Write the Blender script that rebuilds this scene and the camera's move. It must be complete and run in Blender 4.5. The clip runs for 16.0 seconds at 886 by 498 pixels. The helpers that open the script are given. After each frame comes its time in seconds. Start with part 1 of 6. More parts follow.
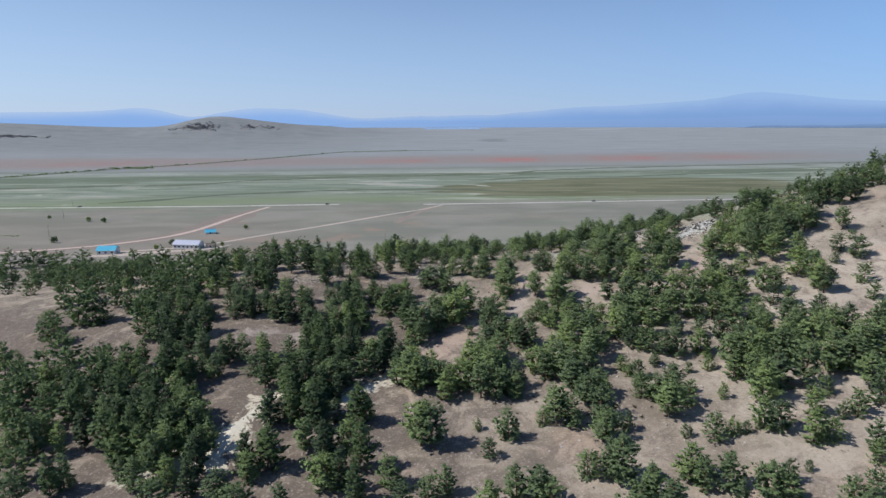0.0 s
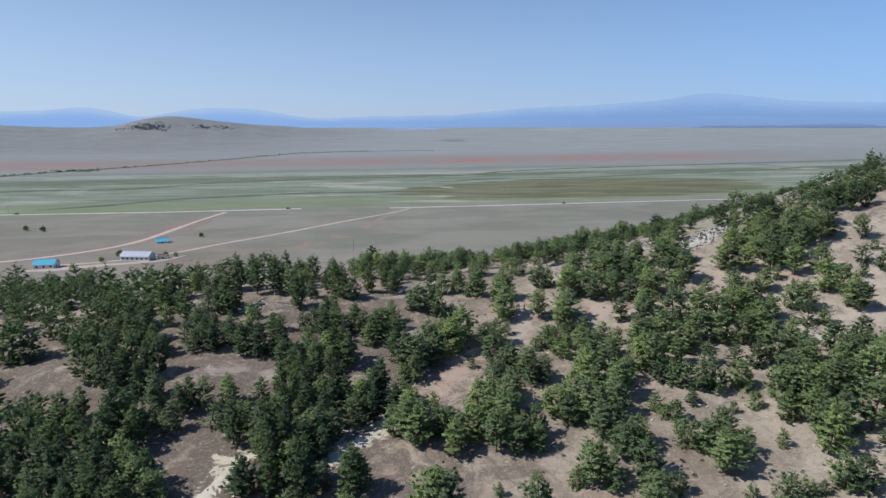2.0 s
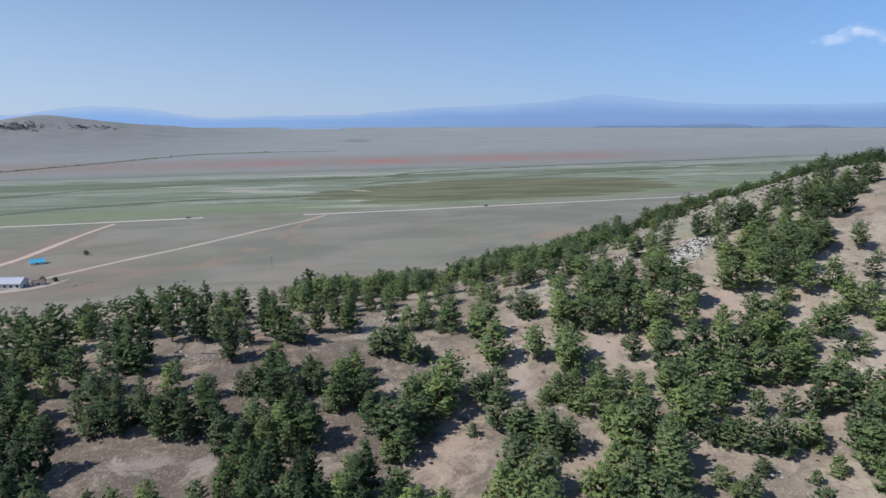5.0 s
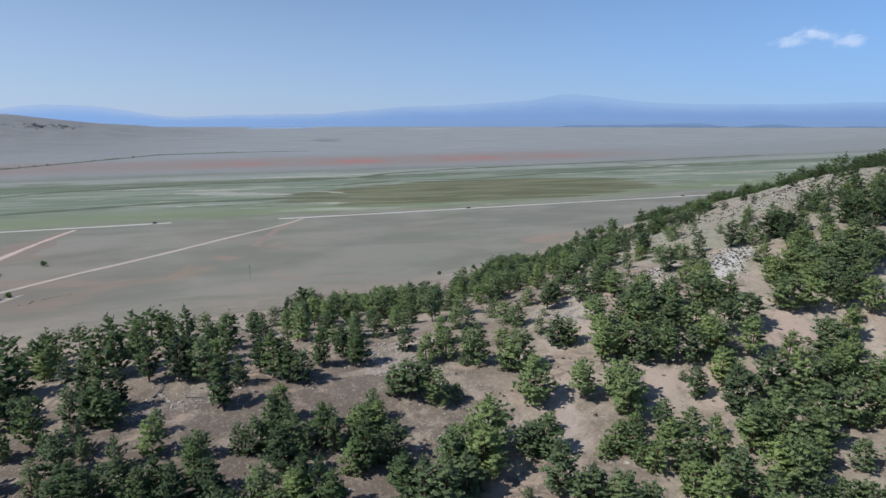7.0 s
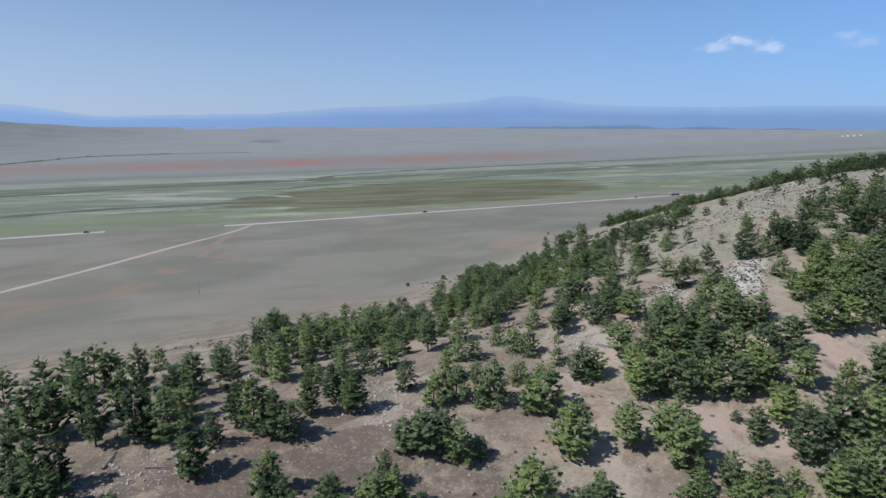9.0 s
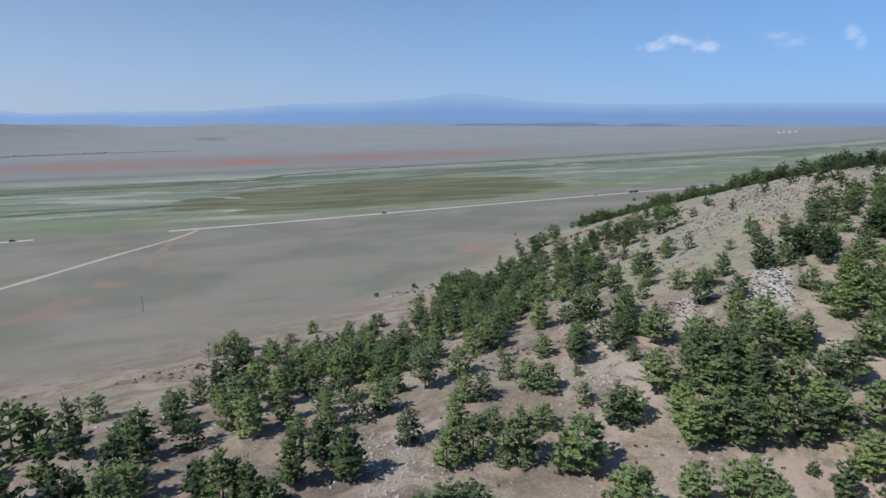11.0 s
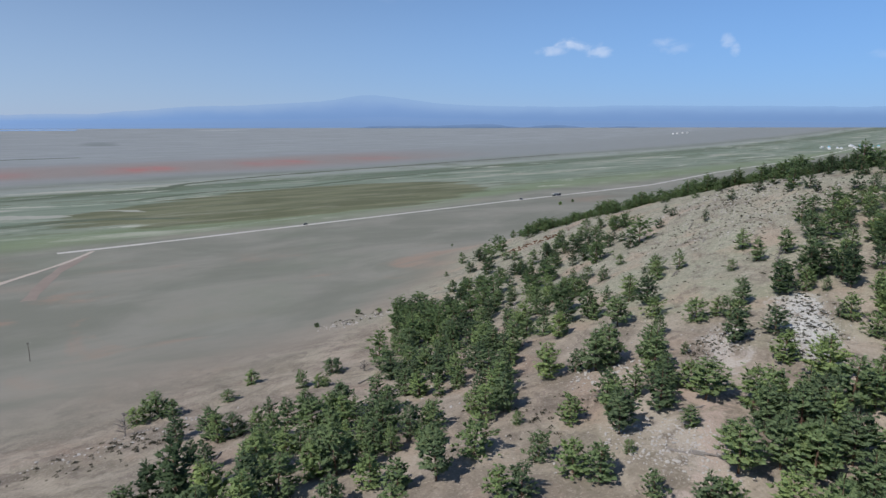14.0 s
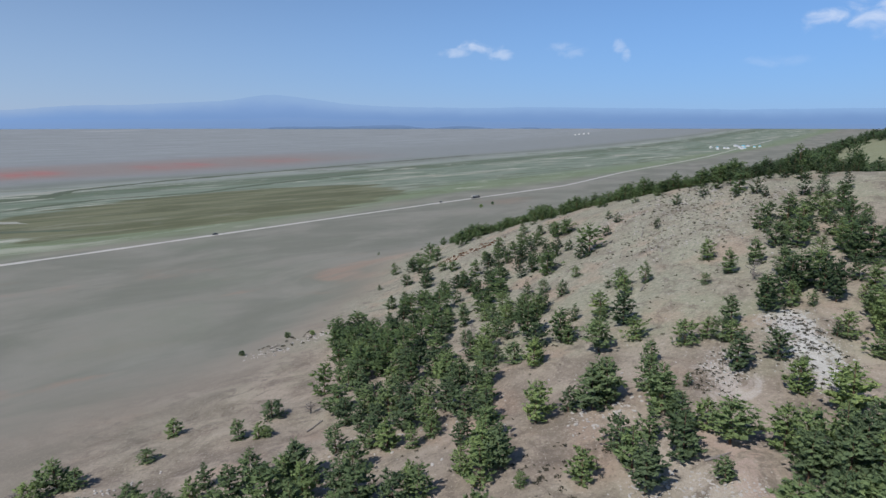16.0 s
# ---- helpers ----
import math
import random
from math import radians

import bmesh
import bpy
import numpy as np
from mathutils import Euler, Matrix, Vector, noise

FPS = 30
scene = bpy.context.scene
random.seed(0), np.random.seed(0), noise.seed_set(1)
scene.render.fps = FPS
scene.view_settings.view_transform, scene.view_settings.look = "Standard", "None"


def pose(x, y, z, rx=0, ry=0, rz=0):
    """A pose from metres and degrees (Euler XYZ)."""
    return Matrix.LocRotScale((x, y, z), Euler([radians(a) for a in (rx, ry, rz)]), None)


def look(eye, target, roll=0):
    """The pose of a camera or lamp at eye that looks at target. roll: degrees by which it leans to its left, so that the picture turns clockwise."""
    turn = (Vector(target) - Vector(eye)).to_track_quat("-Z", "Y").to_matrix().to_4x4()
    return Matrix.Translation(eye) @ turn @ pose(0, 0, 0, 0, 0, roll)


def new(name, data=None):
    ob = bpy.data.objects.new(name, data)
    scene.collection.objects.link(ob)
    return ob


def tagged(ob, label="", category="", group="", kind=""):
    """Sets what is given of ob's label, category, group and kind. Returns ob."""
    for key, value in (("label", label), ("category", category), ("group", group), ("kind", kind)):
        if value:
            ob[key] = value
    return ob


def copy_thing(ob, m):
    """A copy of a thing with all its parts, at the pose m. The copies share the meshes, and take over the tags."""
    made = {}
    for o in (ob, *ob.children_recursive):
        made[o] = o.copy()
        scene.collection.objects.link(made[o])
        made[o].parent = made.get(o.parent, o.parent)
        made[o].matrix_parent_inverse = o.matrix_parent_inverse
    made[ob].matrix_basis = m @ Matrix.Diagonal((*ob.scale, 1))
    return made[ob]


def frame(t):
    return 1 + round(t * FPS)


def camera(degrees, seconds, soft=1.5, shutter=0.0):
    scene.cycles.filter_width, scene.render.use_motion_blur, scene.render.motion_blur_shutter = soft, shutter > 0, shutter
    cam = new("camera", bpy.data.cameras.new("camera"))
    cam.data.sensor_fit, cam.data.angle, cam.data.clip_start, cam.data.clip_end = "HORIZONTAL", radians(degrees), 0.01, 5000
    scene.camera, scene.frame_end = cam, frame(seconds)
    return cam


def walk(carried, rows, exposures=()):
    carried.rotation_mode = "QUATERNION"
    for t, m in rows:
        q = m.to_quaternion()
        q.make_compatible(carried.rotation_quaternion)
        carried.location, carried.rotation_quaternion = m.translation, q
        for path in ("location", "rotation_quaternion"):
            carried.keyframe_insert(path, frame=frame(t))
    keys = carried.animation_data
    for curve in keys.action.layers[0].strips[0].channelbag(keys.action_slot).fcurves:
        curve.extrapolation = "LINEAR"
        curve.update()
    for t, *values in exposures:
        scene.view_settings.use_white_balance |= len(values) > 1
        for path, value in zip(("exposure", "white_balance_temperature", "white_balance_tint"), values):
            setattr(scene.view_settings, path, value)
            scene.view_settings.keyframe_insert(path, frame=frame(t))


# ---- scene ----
cam = camera(70.8, 16.0)
PATH = [
    (0, (-1.565, -3.141, 87.519), (-1.566, -1.179, 87.129), -0.1),
    (0.5, (-3.84, 3.341, 87.586), (-3.806, 5.302, 87.197), -0.1),
    (1, (-6.103, 9.779, 87.682), (-6.04, 11.74, 87.292), -0.1),
    (1.5, (-8.569, 16.189, 87.783), (-8.477, 18.149, 87.393), -0.1),
    (2, (-11.099, 22.642, 87.89), (-10.968, 24.599, 87.5), -0.1),
    (2.5, (-13.674, 29.038, 87.999), (-13.497, 30.992, 87.608), -0.1),
    (3, (-16.222, 35.394, 88.085), (-15.992, 37.341, 87.693), -0.1),
    (3.5, (-18.794, 41.846, 88.148), (-18.499, 43.784, 87.755), -0.2),
    (4, (-21.241, 48.226, 88.198), (-20.882, 50.154, 87.804), -0.2),
    (4.2, (-22.125, 50.815, 88.206), (-21.745, 52.74, 87.815), -0.1),
    (6.3, (-30.132, 78.603, 88.372), (-29.643, 80.501, 87.977), -0.2),
    (6.5, (-30.91, 81.175, 88.376), (-30.411, 83.071, 87.983), -0.1),
    (7, (-32.833, 87.517, 88.442), (-32.3, 89.405, 88.049), -0.0),
    (7.5, (-34.681, 93.931, 88.553), (-34.107, 95.806, 88.161), 0.0),
    (8, (-36.441, 100.412, 88.67), (-35.832, 102.276, 88.278), 0.1),
    (8.5, (-38.089, 106.83, 88.798), (-37.44, 108.681, 88.405), 0.1),
    (9, (-39.571, 113.312, 88.877), (-38.865, 115.142, 88.487), 0.2),
    (9.2, (-39.912, 115.925, 88.877), (-39.188, 117.748, 88.487), 0.2),
    (11.3, (-40.31, 143.946, 88.666), (-39.423, 145.694, 88.27), -0.0),
    (11.5, (-40.365, 146.511, 88.686), (-39.451, 148.246, 88.292), -0.1),
    (12, (-40.63, 152.717, 88.901), (-39.676, 154.43, 88.508), -0.1),
    (12.5, (-40.863, 158.78, 89.207), (-39.886, 160.481, 88.815), -0.1),
    (13, (-40.999, 164.86, 89.559), (-39.983, 166.538, 89.168), -0.1),
    (13.5, (-40.966, 170.907, 89.974), (-39.908, 172.559, 89.583), -0.1),
    (14, (-40.798, 176.813, 90.414), (-39.697, 178.436, 90.023), -0.1),
    (14.5, (-40.48, 182.885, 90.83), (-39.33, 184.474, 90.438), -0.1),
    (15, (-39.934, 189.057, 91.171), (-38.728, 190.604, 90.779), -0.1),
    (15.5, (-39.127, 195.291, 91.44), (-37.857, 196.785, 91.049), -0.1),
    (16, (-38.269, 201.439, 91.61), (-36.941, 202.882, 91.221), 0.0),
]
walk(cam, [(t, look(eye, target, roll)) for t, eye, target, roll in PATH],
     exposures=[(0, 0.14, 6150, 10), (8, 0.06, 6150, 10), (16, -0.06, 6150, 10)])

# ---------------------------------------------------------------- light
SUN_ELEV, SUN_FROM = 47.0, 262.0      # degrees up; compass bearing of the sun (0 = +y, 90 = +x)
sun_dir = Vector((math.sin(radians(SUN_FROM)) * math.cos(radians(SUN_ELEV)), math.cos(radians(SUN_FROM)) * math.cos(radians(SUN_ELEV)), math.sin(radians(SUN_ELEV))))
sun = new("sun", bpy.data.lights.new("sun", "SUN"))
sun.data.energy, sun.data.angle, sun.data.color = 3.9, radians(0.6), (1.0, 0.95, 0.87)
sun.matrix_world = look(sun_dir * 400, (0, 0, 0))

world = bpy.data.worlds.new("sky")
world.use_nodes = True
scene.world = world
wt = world.node_tree
wt.nodes.clear()


class Graph:
    """Short hand for building node trees."""

    def __init__(self, tree):
        self.tree = tree

    def node(self, kind, **props):
        n = self.tree.nodes.new(kind)
        for k, v in props.items():
            setattr(n, k, v)
        return n

    def put(self, socket, value):
        if isinstance(value, bpy.types.NodeSocket):
            self.tree.links.new(value, socket)
        elif value is not None:
            socket.default_value = value

    def math(self, op, a, b=None, c=None, clamp=False):
        n = self.node("ShaderNodeMath", operation=op, use_clamp=clamp)
        for s, v in zip(n.inputs, (a, b, c)):
            self.put(s, v)
        return n.outputs[0]

    def mix(self, fac, a, b, blend="MIX"):
        n = self.node("ShaderNodeMix", data_type="RGBA", blend_type=blend)
        self.put(n.inputs[0], fac)
        self.put(n.inputs[6], a if isinstance(a, bpy.types.NodeSocket) else (*a, 1))
        self.put(n.inputs[7], b if isinstance(b, bpy.types.NodeSocket) else (*b, 1))
        return n.outputs[2]

    def step(self, x, lo, hi, a=0.0, b=1.0):
        n = self.node("ShaderNodeMapRange", interpolation_type="SMOOTHSTEP")
        for s, v in zip(n.inputs, (x, lo, hi, a, b)):
            self.put(s, v)
        return n.outputs[0]

    def noise(self, vec, scale, detail=4.0, rough=0.55, distort=0.0):
        n = self.node("ShaderNodeTexNoise")
        self.put(n.inputs["Vector"], vec)
        n.inputs["Scale"].default_value, n.inputs["Detail"].default_value = scale, detail
        n.inputs["Roughness"].default_value, n.inputs["Distortion"].default_value = rough, distort
        return n.outputs["Fac"]

    def scaled(self, vec, k, loc=(0, 0, 0), rot=(0, 0, 0)):
        n = self.node("ShaderNodeMapping")
        self.put(n.inputs["Vector"], vec)
        n.inputs["Scale"].default_value, n.inputs["Location"].default_value, n.inputs["Rotation"].default_value = k, loc, rot
        return n.outputs[0]

    def split(self, vec):
        n = self.node("ShaderNodeSeparateXYZ")
        self.put(n.inputs[0], vec)
        return n.outputs

    def bump(self, height, strength=0.5, distance=0.1):
        n = self.node("ShaderNodeBump")
        n.inputs["Strength"].default_value, n.inputs["Distance"].default_value = strength, distance
        self.put(n.inputs["Height"], height)
        return n.outputs[0]


g = Graph(wt)
sky = g.node("ShaderNodeTexSky", sky_type="NISHITA", sun_disc=False, sun_elevation=radians(SUN_ELEV), sun_rotation=radians(SUN_FROM),
             altitude=1500, air_density=1.0, dust_density=0.9, ozone_density=3.0)
SKY_STRENGTH = 0.098
way = g.node("ShaderNodeTexCoord").outputs["Generated"]
sx, sy, sz = g.split(way)
bearing = g.math("MULTIPLY", g.math("ARCTAN2", sx, sy), 57.29578)
height = g.math("MULTIPLY", g.math("ARCSINE", sz), 57.29578)
# dusty summer air: a pale lilac-blue veil that thickens towards the horizon
veil = g.math("POWER", g.step(height, 24.0, -2.0), 1.3)
air = g.mix(g.math("MULTIPLY", veil, 0.69), sky.outputs[0], g.mix(g.step(bearing, -50.0, 75.0), (4.4, 5.55, 7.8), (1.7, 3.1, 6.2)))
air = g.mix(g.step(bearing, 0.0, 75.0), air, g.mix(1.0, air, (0.90, 1.05, 1.18), "MULTIPLY"))
# small fair-weather clouds low over the ridge
coords = g.node("ShaderNodeCombineXYZ")
g.put(coords.inputs[0], bearing), g.put(coords.inputs[1], height)
wisps = g.noise(g.scaled(coords.outputs[0], (0.42, 0.75, 1), (0, 0, 0), (0, 0, 0.35)), 1.0, 6.0, 0.55, 0.5)
cloud = None
for at, up, wide, tall, thick in ((43.6, 6.2, 2.4, 0.42, 0.55), (45.9, 6.75, 1.9, 0.75, 1.0), (47.7, 6.0, 1.3, 0.55, 0.6), (53.6, 6.4, 1.9, 0.8, 0.38), (57.9, 6.7, 0.75, 0.8, 0.7), (58.4, 5.9, 0.5, 0.8, 0.5),
                                  (77.0, 7.9, 5.5, 1.3, 0.9), (80.0, 7.2, 4.5, 1.6, 0.85), (70.0, 5.0, 2.4, 0.6, 0.2), (27.0, 11.5, 16.0, 1.2, 0.06)):
    dx = g.math("DIVIDE", g.math("SUBTRACT", bearing, at), wide)
    dy = g.math("DIVIDE", g.math("SUBTRACT", height, up), tall)
    blob = g.math("SUBTRACT", 1.0, g.math("ADD", g.math("MULTIPLY", dx, dx), g.math("MULTIPLY", dy, dy)))
    m = g.math("MULTIPLY", g.step(g.math("ADD", blob, g.math("MULTIPLY", g.math("SUBTRACT", wisps, 0.5), 4.2)), 0.0, 1.6), thick)
    m = g.math("MULTIPLY", m, g.step(blob, -0.8, 0.2))
    cloud = m if cloud is None else g.math("MAXIMUM", cloud, m)
air = g.mix(g.math("MULTIPLY", cloud, 0.72), air, (8.2, 8.6, 9.6))
back = g.node("ShaderNodeBackground")
g.put(back.inputs[0], air)
back.inputs[1].default_value = SKY_STRENGTH
g.put(g.node("ShaderNodeOutputWorld").inputs[0], back.outputs[0])



# ---------------------------------------------------------------- materials
def material(name, build, rough=0.9, spec=0.2):
    mat = bpy.data.materials.new(name)
    mat.use_nodes = True
    tree = mat.node_tree
    tree.nodes.clear()
    k = Graph(tree)
    bsdf = k.node("ShaderNodeBsdfPrincipled")
    bsdf.inputs["Roughness"].default_value, bsdf.inputs["Specular IOR Level"].default_value = rough, spec
    shader = build(k, bsdf) or bsdf.outputs[0]
    k.put(k.node("ShaderNodeOutputMaterial").inputs[0], shader)
    return mat


def place(k):
    return k.node("ShaderNodeNewGeometry").outputs["Position"]


def object_random(k):
    return k.node("ShaderNodeObjectInfo").outputs["Random"]


def island_random(k):
    return k.node("ShaderNodeNewGeometry").outputs["Random Per Island"]


def plain(color, vary=0.25, scale=1.5, rough=0.85, metal=0.0, bump=0.2, by_object=0.0):
    """A surface of one paint or stuff, uneven at two scales."""
    def build(k, b):
        p = k.node("ShaderNodeTexCoord").outputs["Object"]
        n = k.math("ADD", k.math("MULTIPLY", k.noise(p, scale), 0.6), k.math("MULTIPLY", k.noise(p, scale * 7), 0.4))
        f = k.math("ADD", 1 - vary, k.math("MULTIPLY", n, 2 * vary))
        if by_object:
            f = k.math("MULTIPLY", f, k.math("ADD", 1 - by_object, k.math("MULTIPLY", object_random(k), 2 * by_object)))
        hsv = k.node("ShaderNodeHueSaturation")
        hsv.inputs["Color"].default_value = (*color, 1)
        k.put(hsv.inputs["Value"], f)
        k.put(b.inputs["Base Color"], hsv.outputs[0])
        b.inputs["Roughness"].default_value, b.inputs["Metallic"].default_value = rough, metal
        k.put(b.inputs["Normal"], k.bump(n, bump, 0.05))
    return build


def ground_build(k, b):
    p = place(k)
    x, y, z = k.split(p)
    # --- hillside soil: pale pinkish tan, with mauve-brown litter, chalky streaks and sparse dry grass
    big = k.noise(p, 0.022, 4, 0.55, 0.4)
    mid = k.noise(k.scaled(p, (1, 1, 1), (31, 7, 0)), 0.075, 5, 0.6, 0.5)
    fine = k.noise(p, 0.9, 6, 0.7)
    grit = k.noise(p, 4.5, 3, 0.7)
    speck = k.noise(k.scaled(p, (1, 1, 1), (3, 3, 0)), 2.1, 3, 0.6)
    soil = k.mix(k.step(mid, 0.36, 0.64), (0.218, 0.178, 0.140), (0.368, 0.306, 0.242))
    soil = k.mix(k.math("MULTIPLY", k.step(big, 0.46, 0.60), k.math("MULTIPLY", k.step(y, 190.0, 260.0, 0.1, 0.85), k.step(x, 20.0, 110.0, 0.15, 1.0))), soil, (0.305, 0.302, 0.205))
    dry = k.math("MULTIPLY", k.step(x, 60.0, 130.0), k.step(y, 225.0, 290.0))       # thin dry grass on the open upper slope
    soil = k.mix(k.math("MULTIPLY", dry, k.step(mid, 0.30, 0.62, 0.45, 0.85)), soil, k.mix(k.step(fine, 0.35, 0.65), (0.232, 0.230, 0.170), (0.352, 0.342, 0.262)))
    east = k.math("MULTIPLY", k.step(x, 40.0, 105.0), k.step(y, 245.0, 195.0))       # paler earth mixed in on the eastern slope
    soil = k.mix(k.math("MULTIPLY", east, k.step(mid, 0.30, 0.60, 0.3, 0.75)), soil, (0.480, 0.408, 0.335))
    pink = k.noise(k.scaled(p, (1, 1, 1), (5, 91, 0)), 0.05, 4, 0.55)
    soil = k.mix(k.math("MULTIPLY", k.step(pink, 0.52, 0.70), 0.6), soil, (0.383, 0.279, 0.210))
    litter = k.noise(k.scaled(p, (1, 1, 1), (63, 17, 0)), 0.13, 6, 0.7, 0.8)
    old = k.math("MULTIPLY", k.step(x, 35.0, -25.0), k.step(y, 260.0, 200.0))      # needle litter and the shade under the western stand, painted in together
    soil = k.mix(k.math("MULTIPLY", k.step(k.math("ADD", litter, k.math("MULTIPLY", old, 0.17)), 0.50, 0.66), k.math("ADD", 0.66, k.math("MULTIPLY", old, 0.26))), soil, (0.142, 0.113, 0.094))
    soil = k.mix(k.math("MULTIPLY", k.step(fine, 0.5, 0.72), 0.45), soil, (0.472, 0.407, 0.328))
    soil = k.mix(k.math("MULTIPLY", k.step(fine, 0.46, 0.30), 0.5), soil, (0.156, 0.135, 0.096))
    soil = k.mix(k.math("MULTIPLY", k.step(speck, 0.60, 0.68), 0.55), soil, (0.530, 0.467, 0.393))
    soil = k.mix(k.math("MULTIPLY", k.step(speck, 0.42, 0.33), 0.5), soil, (0.123, 0.110, 0.074))
    soil = k.mix(k.math("MULTIPLY", k.step(grit, 0.56, 0.7), 0.3), soil, (0.151, 0.128, 0.096))

    def streak_along(ax, ay, bx, by, wide, soft):
        """1 along a worn line on the ground, ragged towards its edges."""
        ux, uy = bx - ax, by - ay
        n = math.hypot(ux, uy)
        ux, uy = ux / n, uy / n
        dx, dy = k.math("SUBTRACT", x, ax), k.math("SUBTRACT", y, ay)
        along = k.math("ADD", k.math("MULTIPLY", dx, ux), k.math("MULTIPLY", dy, uy))
        past = k.math("SUBTRACT", along, k.math("MINIMUM", k.math("MAXIMUM", along, 0.0), n))
        side = k.math("SUBTRACT", k.math("MULTIPLY", dy, ux), k.math("MULTIPLY", dx, uy))
        d = k.math("SQRT", k.math("ADD", k.math("MULTIPLY", past, past), k.math("MULTIPLY", side, side)))
        d = k.math("ADD", d, k.math("ADD", k.math("MULTIPLY", k.math("SUBTRACT", litter, 0.5), 30.0), k.math("MULTIPLY", k.math("SUBTRACT", fine, 0.5), 9.0)))
        return k.step(d, wide + soft, wide - soft)

    # white chalk gravel and cream banks showing through the soil
    for ax, ay, bx, by, wide, soft, power, tint in ((110, 249, 98, 239, 2.4, 2.8, 0.82, (0.60, 0.58, 0.545)), (98, 239, 87, 233, 2.4, 2.8, 0.78, (0.59, 0.57, 0.53)), (88, 251, 76, 247, 2.4, 2.2, 0.65, (0.55, 0.49, 0.44)),
                                                    (-51, 119, -46, 142, 2.6, 1.0, 0.95, (0.63, 0.565, 0.44)), (-28, 139, -17, 150, 2.2, 1.0, 0.9, (0.62, 0.55, 0.44)), (-66, 113, -57, 119, 2.2, 1.0, 0.8, (0.60, 0.54, 0.43)),
                                                    (-81, 146, -77, 149, 1.6, 0.8, 0.8, (0.58, 0.52, 0.43)), (-8, 226, 0, 238, 4.0, 2.5, 0.5, (0.52, 0.44, 0.37)), (44, 228, 52, 246, 4.0, 2.5, 0.5, (0.52, 0.45, 0.38)),
                                                    (92, 209, 84, 200, 4.5, 2.5, 0.75, (0.50, 0.385, 0.315)), (50, 198, 58, 188, 5.0, 2.5, 0.7, (0.50, 0.395, 0.325)), (-6, 161, 6, 176, 3.0, 2.5, 0.7, (0.50, 0.38, 0.30)),
                                                    (-62, 178, -46, 177, 1.2, 2.0, 0.6, (0.45, 0.385, 0.34)), (60, 243, 60, 235, 3.0, 2.0, 0.6, (0.48, 0.36, 0.30)), (60, 235, 41, 226, 2.0, 2.0, 0.6, (0.48, 0.37, 0.31)),
                                                    (35, 228, 29, 212, 1.0, 1.5, 0.6, (0.47, 0.39, 0.34)), (29, 212, 20, 184, 1.0, 1.5, 0.6, (0.47, 0.39, 0.34))):
        m = k.math("MULTIPLY", streak_along(ax, ay, bx, by, wide, soft), power)
        soil = k.mix(m, soil, k.mix(k.step(grit, 0.42, 0.62), tint, tuple(0.72 * c for c in tint)))

    # --- the steppe: grey-olive turf with bands of marsh, salt and red sainfoin running with the valley
    warp = k.math("MULTIPLY", k.math("SUBTRACT", k.noise(k.scaled(p, (0.0012, 0.004, 0)), 1.0, 5, 0.6), 0.5), 1.0)
    v = k.math("SUBTRACT", y, k.math("MULTIPLY", x, 0.16))
    streak = k.noise(k.scaled(p, (0.0036, 0.018, 0), (0, 0, 0), (0, 0, radians(-9))), 1.0, 7, 0.68, 0.3)
    streak2 = k.noise(k.scaled(p, (0.0065, 0.034, 0), (9, 3, 0), (0, 0, radians(-9))), 1.0, 6, 0.6, 0.3)
    patch = k.noise(k.scaled(p, (0.009, 0.016, 0)), 1.0, 6, 0.6, 0.5)
    turf = k.mix(k.step(patch, 0.38, 0.62), (0.196, 0.193, 0.158), (0.252, 0.240, 0.202))
    turf = k.mix(k.math("MULTIPLY", k.step(k.noise(k.scaled(p, (0.005, 0.012, 0), (4, 40, 0)), 1.0, 5, 0.6), 0.55, 0.75), 0.55), turf, (0.275, 0.205, 0.160))
    turf = k.mix(k.math("MULTIPLY", k.step(k.noise(k.scaled(p, (0.01, 0.01, 0), (14, 4, 0)), 1.0, 5, 0.6), 0.5, 0.7), 0.32), turf, (0.185, 0.205, 0.150))
    vw = k.math("ADD", v, k.math("MULTIPLY", warp, 160.0))

    def band(lo, hi, soft, fac, colour, under, gate=None):
        m = k.math("MULTIPLY", k.step(vw, lo - soft, lo + soft), k.step(vw, hi + soft, hi - soft))
        m = k.math("MULTIPLY", m, fac)
        if gate is not None:
            m = k.math("MULTIPLY", m, gate)
        return k.mix(m, under, colour)

    t = band(722, 810, 30, 0.8, (0.188, 0.232, 0.130), turf)
    t = band(800, 1180, 60, 0.8, k.mix(k.step(streak2, 0.38, 0.6), (0.136, 0.188, 0.128), (0.226, 0.260, 0.206)), t)
    t = band(820, 1150, 40, 0.85, (0.36, 0.35, 0.285), t, k.step(streak, 0.53, 0.62))
    # olive-brown marsh in the valley floor
    ex = k.math("DIVIDE", k.math("SUBTRACT", x, 270.0), 290.0)
    ey = k.math("DIVIDE", k.math("SUBTRACT", vw, 868.0), 135.0)
    marsh = k.step(k.math("ADD", k.math("ADD", k.math("MULTIPLY", ex, ex), k.math("MULTIPLY", ey, ey)), k.math("MULTIPLY", k.math("SUBTRACT", streak2, 0.5), 1.4)), 1.05, 0.85)
    t = k.mix(k.math("MULTIPLY", marsh, 0.92), t, k.mix(k.step(streak2, 0.4, 0.62), (0.112, 0.112, 0.062), (0.178, 0.178, 0.105)))
    t = band(1075, 1165, 22, 0.75, (0.105, 0.132, 0.088), t, k.step(streak2, 0.36, 0.52))
    t = band(1180, 1260, 30, 0.6, (0.30, 0.33, 0.30), t)
    t = band(1265, 1330, 22, 0.55, (0.125, 0.155, 0.115), t)
